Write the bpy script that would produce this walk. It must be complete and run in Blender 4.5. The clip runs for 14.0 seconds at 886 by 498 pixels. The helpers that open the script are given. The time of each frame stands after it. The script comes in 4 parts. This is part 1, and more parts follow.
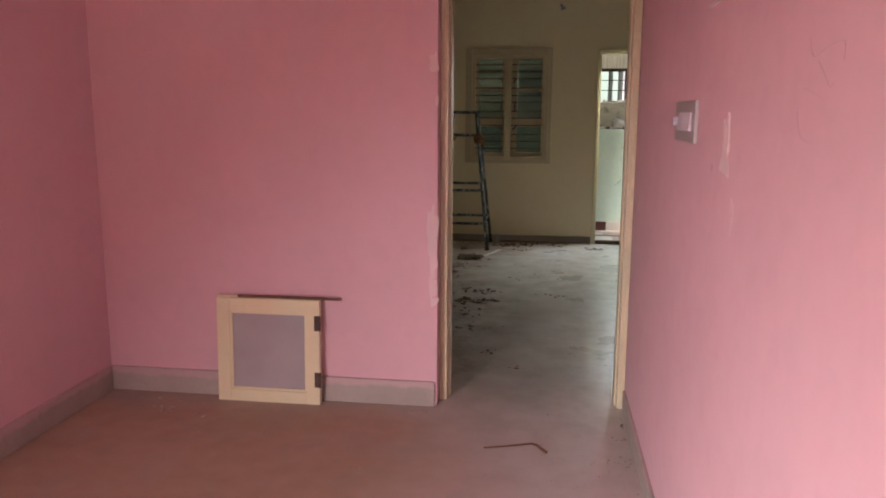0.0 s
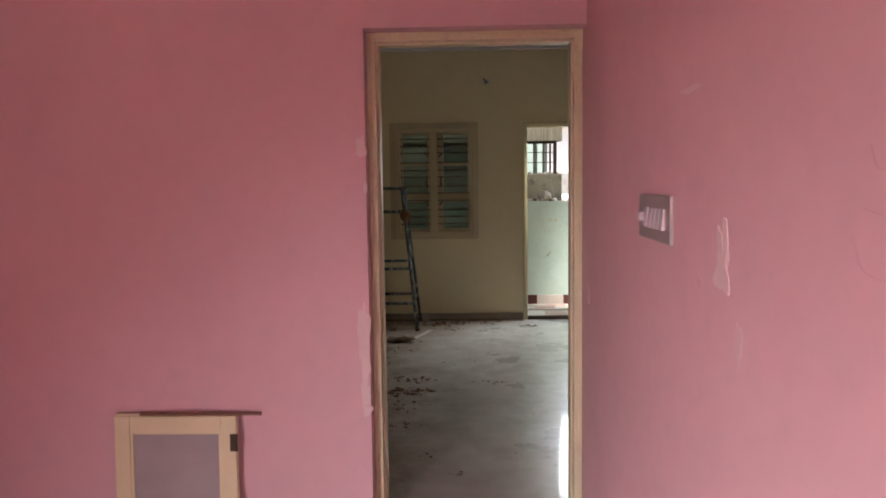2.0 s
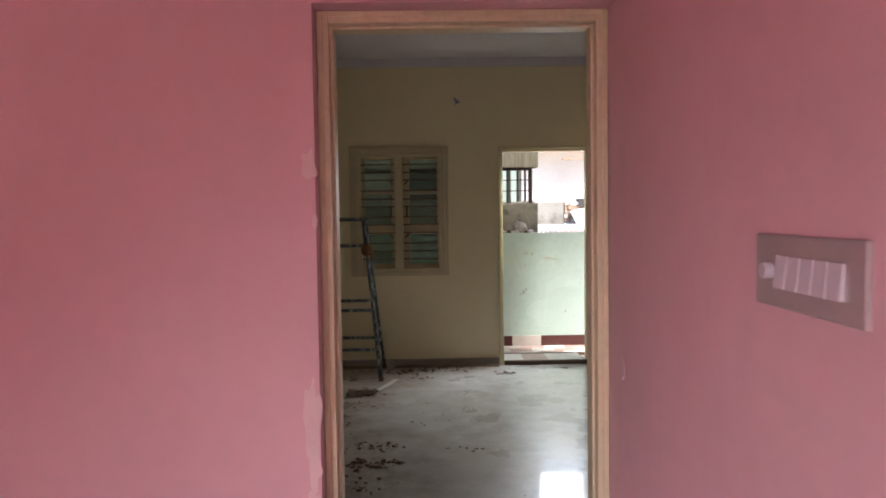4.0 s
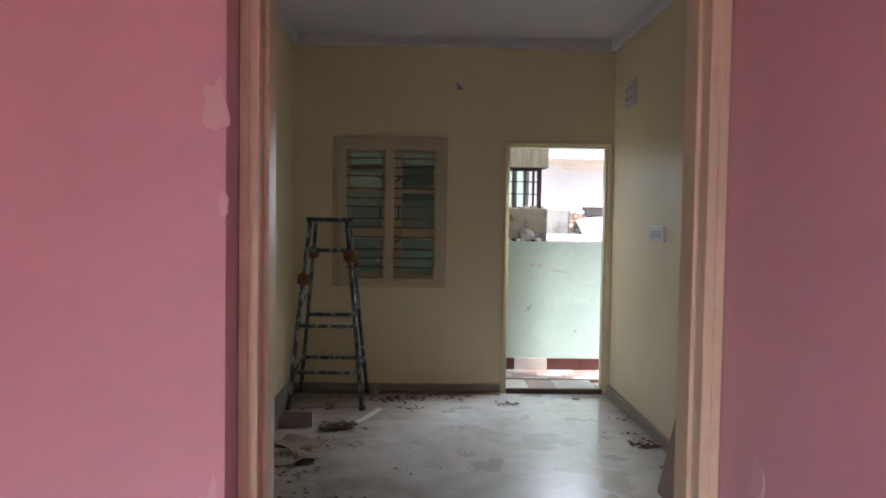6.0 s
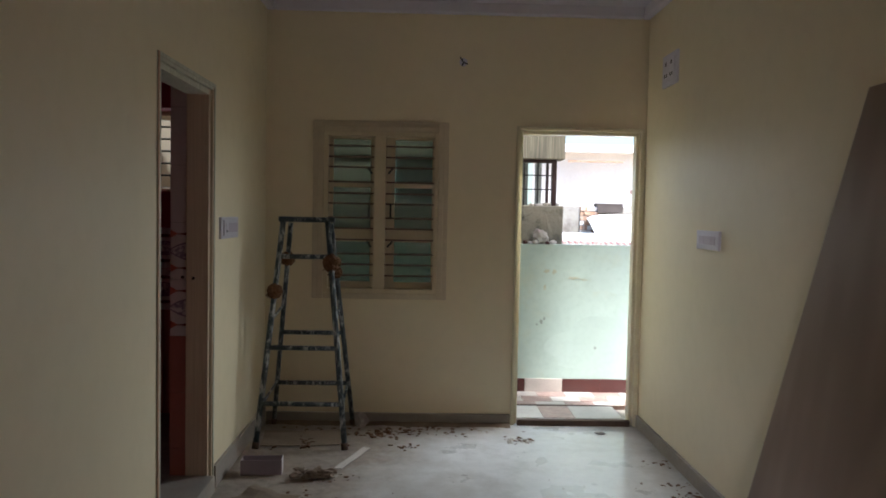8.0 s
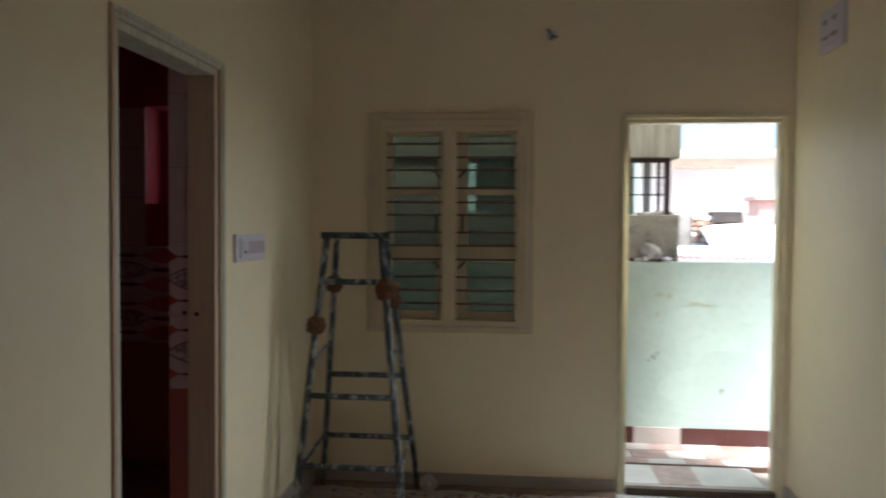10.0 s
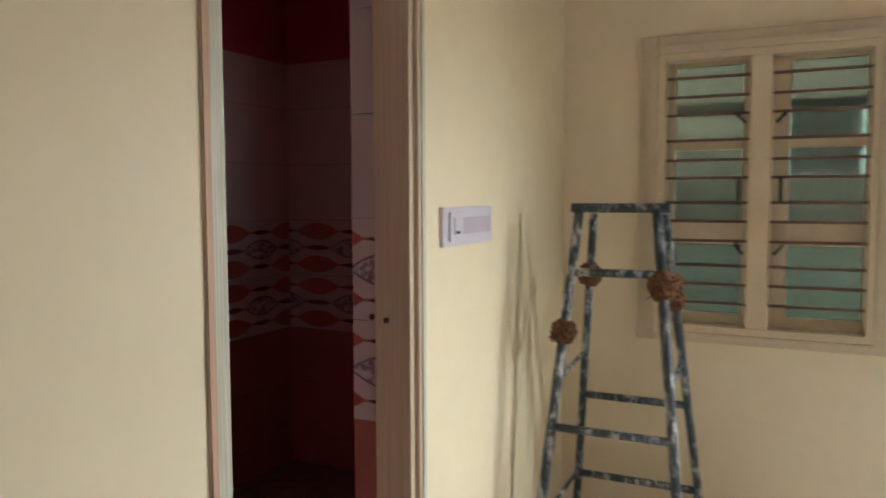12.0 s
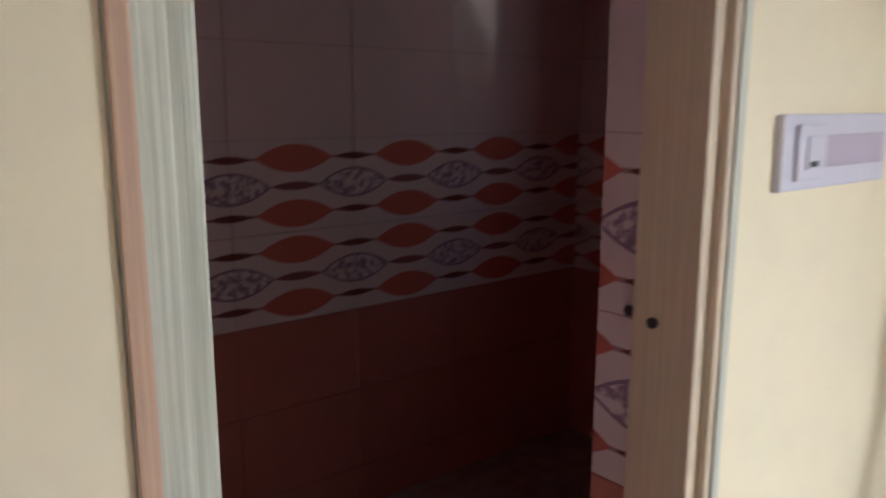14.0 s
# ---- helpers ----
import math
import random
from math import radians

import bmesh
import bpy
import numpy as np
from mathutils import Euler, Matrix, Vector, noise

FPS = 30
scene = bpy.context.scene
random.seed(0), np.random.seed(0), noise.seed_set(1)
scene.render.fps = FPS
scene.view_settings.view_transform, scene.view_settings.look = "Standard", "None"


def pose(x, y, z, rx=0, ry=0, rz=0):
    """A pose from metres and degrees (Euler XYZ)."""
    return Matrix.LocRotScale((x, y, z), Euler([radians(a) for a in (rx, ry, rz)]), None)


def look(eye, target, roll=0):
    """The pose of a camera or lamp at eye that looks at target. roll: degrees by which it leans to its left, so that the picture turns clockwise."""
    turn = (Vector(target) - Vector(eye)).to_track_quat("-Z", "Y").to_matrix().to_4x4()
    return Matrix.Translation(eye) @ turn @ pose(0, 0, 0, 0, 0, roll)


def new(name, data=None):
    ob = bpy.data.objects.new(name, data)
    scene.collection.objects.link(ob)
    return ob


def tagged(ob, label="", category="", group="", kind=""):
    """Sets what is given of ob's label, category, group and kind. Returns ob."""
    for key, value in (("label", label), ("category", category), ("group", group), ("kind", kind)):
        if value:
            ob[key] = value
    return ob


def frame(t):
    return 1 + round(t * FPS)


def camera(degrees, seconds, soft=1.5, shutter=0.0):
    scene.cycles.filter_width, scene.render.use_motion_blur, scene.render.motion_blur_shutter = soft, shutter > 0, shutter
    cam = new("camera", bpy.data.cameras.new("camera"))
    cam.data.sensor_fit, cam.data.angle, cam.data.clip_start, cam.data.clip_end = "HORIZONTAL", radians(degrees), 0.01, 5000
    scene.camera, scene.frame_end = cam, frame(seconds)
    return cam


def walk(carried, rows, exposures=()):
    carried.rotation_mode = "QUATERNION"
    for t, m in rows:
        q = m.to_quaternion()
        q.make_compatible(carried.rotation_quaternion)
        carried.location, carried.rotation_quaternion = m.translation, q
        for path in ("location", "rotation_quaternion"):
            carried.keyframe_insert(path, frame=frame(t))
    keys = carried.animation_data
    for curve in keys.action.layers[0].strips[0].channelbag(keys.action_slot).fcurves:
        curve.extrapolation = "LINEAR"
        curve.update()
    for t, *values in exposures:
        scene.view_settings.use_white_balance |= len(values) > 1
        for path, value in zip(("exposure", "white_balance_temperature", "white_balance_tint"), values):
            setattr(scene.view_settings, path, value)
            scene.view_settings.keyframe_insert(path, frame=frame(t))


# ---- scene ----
cam = camera(60.0, 14.0, 1.75, 0.55)
PATH = [
    (0, (-0.2, 0.704, 1.423), (-0.465, 2.656, 1.077), 0.3),
    (0.5, (-0.216, 0.731, 1.444), (-0.421, 2.696, 1.129), -0.0),
    (1, (-0.233, 0.763, 1.477), (-0.381, 2.74, 1.213), -0.6),
    (1.5, (-0.256, 0.866, 1.472), (-0.354, 2.852, 1.26), -0.7),
    (2, (-0.283, 1.066, 1.507), (-0.352, 3.057, 1.332), -0.8),
    (2.5, (-0.299, 1.226, 1.546), (-0.347, 3.219, 1.387), -0.5),
    (3, (-0.337, 1.463, 1.535), (-0.358, 3.458, 1.395), -0.6),
    (3.5, (-0.368, 1.692, 1.524), (-0.344, 3.689, 1.407), -1.2),
    (6, (-0.367, 2.932, 1.466), (-0.317, 4.93, 1.387), 0.9),
    (6.5, (-0.341, 3.145, 1.492), (-0.289, 5.143, 1.401), 1.1),
    (7, (-0.35, 3.427, 1.494), (-0.291, 5.424, 1.398), 1.1),
    (9.5, (-0.285, 4.709, 1.529), (-0.328, 6.707, 1.448), 1.3),
    (10, (-0.249, 5.008, 1.509), (-0.452, 6.997, 1.443), 0.4),
    (10.5, (-0.261, 5.252, 1.492), (-0.756, 7.184, 1.348), 0.5),
    (11, (-0.341, 5.559, 1.512), (-0.929, 7.464, 1.363), 0.6),
    (11.5, (-0.395, 5.808, 1.492), (-1.075, 7.683, 1.341), 0.3),
    (12, (-0.443, 6.094, 1.495), (-1.322, 7.884, 1.354), -0.2),
    (12.5, (-0.525, 6.323, 1.477), (-1.579, 8.017, 1.336), -0.1),
    (13, (-0.651, 6.564, 1.497), (-1.86, 8.148, 1.329), 0.4),
    (13.5, (-0.754, 6.789, 1.46), (-2.094, 8.259, 1.252), -0.1),
    (14, (-0.85, 6.995, 1.473), (-2.382, 8.225, 1.101), 0.1),
]
EXPO = [(0.0, 1.28, 6600, 10), (1.0, 1.25, 6580, 10), (2.0, 1.18, 6550, 10.5), (3.5, 1.24, 6500, 13), (6.0, 1.27, 5950, 13), (7.0, 1.29, 5950, 11.5), (9.5, 1.4, 6000, 10), (10.2, 1.53, 5950, 10), (11.0, 2.32, 6100, 10), (12.0, 3.05, 6150, 12), (13.0, 3.08, 6050, 14), (13.5, 3.1, 5850, 15), (14.0, 3.16, 5700, 16)]
walk(cam, [(t, look(eye, target, roll)) for t, eye, target, roll in PATH], EXPO)

PX0, PX1, PY0, PY1 = -2.43, 0.205, -2.20, 4.28      # front room, pink

# ---- world, sun and the light in the openings ----
world = bpy.data.worlds.new("world")
scene.world = world
world.use_nodes = True
wn = world.node_tree.nodes
sky = wn.new("ShaderNodeTexSky")
sky.sky_type, sky.sun_disc = "NISHITA", False
sky.sun_elevation, sky.sun_rotation = radians(61.5), radians(135)
sky.dust_density, sky.air_density = 3.0, 1.0
wn["Background"].inputs[1].default_value = 0.15
world.node_tree.links.new(sky.outputs[0], wn["Background"].inputs[0])

sun = new("sun", bpy.data.lights.new("sun", "SUN"))
sun.data.energy, sun.data.angle, sun.data.color = 4.0, radians(12), (1.0, 0.96, 0.9)
sun.matrix_world = look((5, -5, 13), (0, 0, 0))


def opening_light(name, place, target, w, h, power, colour):
    """The sky's light in an opening."""
    ob = new(name, bpy.data.lights.new(name, "AREA"))
    ob.data.shape, ob.data.size, ob.data.size_y = "RECTANGLE", w, h
    ob.data.energy, ob.data.color = power, colour
    ob.matrix_world = look(place, target)
    return ob


entrance = opening_light("entrance_skylight", (PX0 - 0.10, -1.25, 0.95), (PX0 + 0.72, -0.20, -0.07), 0.9, 1.4, 70, (1.0, 0.94, 1.0))
entrance.data.spread = radians(97)
balcony = opening_light("balcony_skylight", (0.90, 9.64, 1.68), (-0.7, 8.85, 0.15), 0.56, 0.82, 5.0, (0.95, 1.0, 0.98))
balcony.data.spread = radians(100)
doorway = opening_light("doorway_skylight", (0.945, 9.66, 1.66), (0.70, 8.4, 1.0), 0.43, 0.88, 1.1, (0.95, 1.0, 1.0))
doorway.data.spread = radians(70)
vent = opening_light("ventilator_skylight", (-2.2, 9.95, 1.98), (-2.4, 8.9, 1.0), 0.44, 0.55, 0.33, (0.95, 1.0, 1.0))

# ---- materials ----


def material(name, colour, rough=0.6, metal=0.0, spec=0.5):
    m = bpy.data.materials.new(name)
    m.use_nodes = True
    b = m.node_tree.nodes["Principled BSDF"]
    b.inputs["Base Color"].default_value = (*colour, 1)
    b.inputs["Roughness"].default_value = rough
    b.inputs["Metallic"].default_value = metal
    b.inputs["Specular IOR Level"].default_value = spec
    return m


class Net:
    """Short hand for node graphs."""

    def __init__(self, m):
        self.t = m.node_tree
        self.b = self.t.nodes["Principled BSDF"]

    def node(self, kind, **kw):
        n = self.t.nodes.new(kind)
        for k, v in kw.items():
            n.inputs[k].default_value = v
        return n

    def link(self, a, b):
        self.t.links.new(a, b)

    def noise(self, coord, scale, detail=4.0, rough=0.55):
        n = self.node("ShaderNodeTexNoise", Scale=scale, Detail=detail, Roughness=rough)
        self.link(coord, n.inputs["Vector"])
        return n.outputs["Fac"]

    def ramp(self, fac, stops):
        n = self.node("ShaderNodeValToRGB")
        e = n.color_ramp.elements
        while len(e) < len(stops):
            e.new(0.5)
        for k, (p, c) in enumerate(stops):
            e[k].position = p
            e[k].color = (*c, 1) if len(c) == 3 else c
        self.link(fac, n.inputs[0])
        return n.outputs[0]

    def mix(self, fac, a, b):
        n = self.t.nodes.new("ShaderNodeMix")
        n.data_type = "RGBA"
        for sock, v in ((n.inputs[0], fac), (n.inputs[6], a), (n.inputs[7], b)):
            if isinstance(v, bpy.types.NodeSocket):
                self.link(v, sock)
            elif isinstance(v, tuple):
                sock.default_value = (*v, 1)
            else:
                sock.default_value = v
        return n.outputs[2]

    def math(self, op, a, b=0.0, c=0.0):
        n = self.t.nodes.new("ShaderNodeMath")
        n.operation = op
        for k, v in enumerate((a, b, c)):
            if isinstance(v, bpy.types.NodeSocket):
                self.link(v, n.inputs[k])
            else:
                n.inputs[k].default_value = v
        return n.outputs[0]

    def bump(self, height, strength=0.2, dist=0.004):
        n = self.node("ShaderNodeBump", Strength=strength, Distance=dist)
        self.link(height, n.inputs["Height"])
        self.link(n.outputs[0], self.b.inputs["Normal"])

    def place(self):
        return self.node("ShaderNodeNewGeometry").outputs["Position"]

    def local(self):
        return self.t.nodes.new("ShaderNodeTexCoord").outputs["Object"]

    def stretch(self, coord, sx, sy, sz):
        n = self.node("ShaderNodeMapping", Scale=(sx, sy, sz))
        self.link(coord, n.inputs[0])
        return n.outputs[0]


def scaled(c, k):
    return tuple(min(1.0, v * k) for v in c)


def worn(name, colour, rough=0.6, big=0.12, small=0.06, scale=1.3, bump=0.15, spec=0.4, stain=None, amount=0.0, grain=60):
    """Plaster, cement and paint with blotches at two sizes."""
    m = material(name, colour, rough, 0, spec)
    n = Net(m)
    p = n.place()
    a = n.noise(p, scale, 5)
    b = n.noise(p, scale * 14, 4)
    col = n.mix(n.ramp(a, [(0.3, (0, 0, 0)), (0.7, (1, 1, 1))]), scaled(colour, 1 - big), scaled(colour, 1 + big * 0.6))
    col = n.mix(n.math("MULTIPLY", n.ramp(b, [(0.45, (0, 0, 0)), (0.75, (1, 1, 1))]), small * 4), col, scaled(colour, 0.75))
    if stain:
        s = n.noise(p, scale * 2.3, 7, 0.65)
        col = n.mix(n.math("MULTIPLY", n.ramp(s, [(0.52, (0, 0, 0)), (0.72, (1, 1, 1))]), amount), col, stain)
    n.link(col, n.b.inputs["Base Color"])
    r = n.math("MULTIPLY_ADD", b, 0.25, rough - 0.12)
    n.link(r, n.b.inputs["Roughness"])
    n.bump(n.math("ADD", n.noise(p, grain, 3), n.math("MULTIPLY", a, 2.5)), bump, 0.003)
    return m


PINK = worn("pink_wall_paint", (0.76, 0.49, 0.535), 0.55, 0.05, 0.03, 0.9, 0.12, 0.35)
YELLOW = worn("pale_yellow_wall_paint", (0.85, 0.745, 0.52), 0.5, 0.04, 0.03, 0.8, 0.12, 0.4)
WHITE = worn("white_ceiling_paint", (0.74, 0.71, 0.77), 0.7, 0.05, 0.03, 1.0, 0.1)
MAROON = worn("crimson_wall_paint", (0.45, 0.05, 0.07), 0.6, 0.08, 0.04, 1.0, 0.1)
SKIRT = worn("cement_skirting", (0.35, 0.31, 0.265), 0.6, 0.15, 0.08, 3.0, 0.3, 0.4, (0.30, 0.22, 0.18), 0.6)


def smeared_skirting():
    """Cement skirting with wall paint run over its upper edge."""
    m = worn("paint_smeared_skirting", (0.44, 0.39, 0.34), 0.6, 0.15, 0.08, 3.0, 0.3)
    n = Net(m)
    p = n.place()
    was = n.b.inputs["Base Color"].links[0].from_socket
    sep = n.node("ShaderNodeSeparateXYZ")
    n.link(p, sep.inputs[0])
    h = n.math("ADD", sep.outputs[2], n.math("MULTIPLY", n.math("SUBTRACT", n.noise(p, 6, 5), 0.5), 0.10))
    k = n.ramp(h, [(0.085, (0, 0, 0)), (0.10, (1, 1, 1))])
    n.link(n.mix(n.math("MULTIPLY", k, 0.75), was, (0.62, 0.44, 0.45)), n.b.inputs["Base Color"])
    return m


SKIRTPINK = smeared_skirting()
FRAME = worn("cream_primer_paint", (0.73, 0.66, 0.45), 0.34, 0.10, 0.08, 4.0, 0.2, 0.4, (0.62, 0.48, 0.35), 0.6)
def streaked(name, a, b, rough=0.5):
    """Brushed, peeling paint with streaks along the upright."""
    m = material(name, a, rough)
    n = Net(m)
    p = n.place()
    f = n.noise(n.stretch(p, 1.0, 1.0, 0.02), 110, 6, 0.6)
    g = n.noise(n.stretch(p, 1.0, 1.0, 0.15), 9, 5, 0.6)
    col = n.mix(n.ramp(f, [(0.35, (0, 0, 0)), (0.65, (1, 1, 1))]), b, a)
    col = n.mix(n.math("MULTIPLY", n.ramp(g, [(0.55, (0, 0, 0)), (0.72, (1, 1, 1))]), 0.5), col, scaled(b, 0.8))
    n.link(col, n.b.inputs["Base Color"])
    n.bump(f, 0.5, 0.002)
    return m


PEELED = streaked("peeling_greenish_cream_paint", (0.66, 0.66, 0.54), (0.46, 0.44, 0.34))
# cream primer turned tan: the right post's shade is put into its colour
SHADEDPRIMER = streaked("cream_primer_shaded_tan", (0.66, 0.54, 0.38), (0.56, 0.44, 0.30))
BARETRIM = streaked("bare_pinkish_wood_trim", (0.60, 0.39, 0.25), (0.50, 0.31, 0.22))
STREAKED = streaked("rain_streaked_concrete", (0.23, 0.21, 0.155), (0.10, 0.09, 0.065), 0.9)
SASH = worn("cream_sash_paint", (0.80, 0.74, 0.49), 0.45, 0.06, 0.04, 4.0, 0.2)
SURROUND = worn("greyish_cream_plaster_band", (0.66, 0.56, 0.39), 0.6, 0.12, 0.08, 3.0, 0.3)
WINDOWPAINT = worn("cream_window_paint", (0.68, 0.58, 0.39), 0.5, 0.08, 0.05, 3.0, 0.2)
GREEN = worn("pale_green_wall_paint", (0.43, 0.53, 0.465), 0.7, 0.12, 0.08, 1.4, 0.3, 0.3, (0.46, 0.46, 0.30), 0.4)
CONCRETE = worn("weathered_concrete", (0.26, 0.235, 0.18), 0.85, 0.3, 0.2, 4.0, 0.7, 0.3, (0.05, 0.045, 0.035), 0.9)
CRACK = worn("dark_pink_hairline", (0.70, 0.435, 0.475), 0.8, 0.1, 0.05, 5.0, 0.1)
FAINT = worn("faint_pink_filler", (0.79, 0.56, 0.59), 0.7, 0.05, 0.03, 5.0, 0.2)
FRESHGREEN = worn("fresh_pale_green_paint", (0.436, 0.538, 0.474), 0.7, 0.09, 0.06, 1.6, 0.26)
OCHRE = worn("ochre_stain", (0.43, 0.45, 0.33), 0.8, 0.2, 0.1, 9.0, 0.2)
MOULD = worn("grey_mould_stain", (0.30, 0.34, 0.30), 0.8, 0.2, 0.1, 9.0, 0.2)
DIRT = worn("swept_brown_dirt", (0.20, 0.14, 0.10), 0.95, 0.3, 0.2, 7.0, 0.6)
STONEWHITE = worn("whitewashed_wall", (0.86, 0.85, 0.83), 0.8, 0.08, 0.06, 0.8, 0.2)
SHUTTER = worn("grey_shutter_board", (0.40, 0.43, 0.40), 0.7, 0.2, 0.1, 6.0, 0.2, 0.4, (0.12, 0.12, 0.11), 0.6)
STAINED = worn("stained_plaster", (0.42, 0.39, 0.34), 0.85, 0.2, 0.1, 1.5, 0.4, 0.3, (0.20, 0.17, 0.14), 0.8)
BRICK = worn("orange_brick", (0.52, 0.33, 0.22), 0.8, 0.2, 0.1, 9.0, 0.4, 0.3, (0.75, 0.70, 0.64), 0.8)
EARTH = worn("bare_earth", (0.32, 0.25, 0.18), 0.9, 0.2, 0.1, 0.4, 0.4)
REDTILE = worn("dark_red_tile", (0.075, 0.024, 0.02), 0.35, 0.15, 0.06, 5.0, 0.1)
GREYTILE = worn("grey_cement_patch", (0.50, 0.45, 0.40), 0.7, 0.15, 0.1, 5.0, 0.3)
MARBLE = worn("chipped_marble_piece", (0.46, 0.41, 0.38), 0.35, 0.25, 0.12, 4.0, 0.1, 0.5, (0.45, 0.22, 0.18), 0.7)
REDMARBLE = worn("faded_red_marble_tile", (0.40, 0.27, 0.23), 0.35, 0.3, 0.12, 6.0, 0.1, 0.5, (0.60, 0.52, 0.46), 0.7)
PALEMARBLE = worn("pale_marble_tile", (0.62, 0.59, 0.54), 0.35, 0.15, 0.1, 5.0, 0.1, 0.5, (0.42, 0.30, 0.26), 0.4)
PLASTER = worn("bare_white_putty", (0.83, 0.65, 0.65), 0.8, 0.06, 0.05, 6.0, 0.3)
BARS = worn("brown_iron_bar", (0.16, 0.085, 0.06), 0.5, 0.2, 0.1, 8.0, 0.2)
IRON = worn("black_iron", (0.03, 0.028, 0.028), 0.5, 0.2, 0.1, 8.0, 0.2)
DARKRED = worn("oxide_red_frame", (0.035, 0.016, 0.015), 0.5, 0.2, 0.1, 6.0, 0.2)
PLATE = worn("white_plastic", (0.68, 0.645, 0.71), 0.35, 0.03, 0.02, 8.0, 0.03, 0.5)
PLATEGREY = worn("grey_plastic_insert", (0.53, 0.455, 0.53), 0.4, 0.03, 0.03, 8.0, 0.05, 0.5)
DARKPLASTIC = material("dark_plastic", (0.03, 0.025, 0.025), 0.4)
METALPLATE = worn("brushed_steel_plate", (0.55, 0.50, 0.50), 0.42, 0.06, 0.04, 9.0, 0.1, 0.5)
METALPLATE.node_tree.nodes["Principled BSDF"].inputs["Metallic"].default_value = 0.45
COIR = worn("brown_coir_rope", (0.21, 0.105, 0.055), 0.95, 0.3, 0.2, 20.0, 0.8, 0.1)
RUST = worn("dark_rust", (0.10, 0.06, 0.04), 0.7, 0.2, 0.1, 20.0, 0.4)
WOODSTICK = worn("dark_wood_stick", (0.20, 0.09, 0.05), 0.6, 0.2, 0.1, 12.0, 0.3)
DEBRIS = worn("dry_brown_debris", (0.17, 0.09, 0.05), 0.9, 0.35, 0.2, 15.0, 0.5)
PALEDEBRIS = worn("broken_plaster", (0.45, 0.40, 0.35), 0.9, 0.2, 0.1, 10.0, 0.5)
CARD = worn("grey_brown_cardboard", (0.26, 0.20, 0.15), 0.85, 0.15, 0.1, 5.0, 0.2)
LILAC = worn("lilac_carton", (0.36, 0.30, 0.34), 0.6, 0.1, 0.05, 5.0, 0.1)
PAPER = worn("white_paper", (0.62, 0.58, 0.55), 0.8, 0.05, 0.05, 9.0, 0.2)
SHEET = worn("corrugated_grey_sheet", (0.75, 0.76, 0.76), 0.6, 0.1, 0.05, 1.0, 0.2)
DARKWOOD = worn("weathered_dark_timber", (0.075, 0.06, 0.052), 0.8, 0.2, 0.1, 6.0, 0.3)
PALEROOF = worn("faded_pink_roof", (0.75, 0.52, 0.47), 0.8, 0.2, 0.1, 4.0, 0.3)


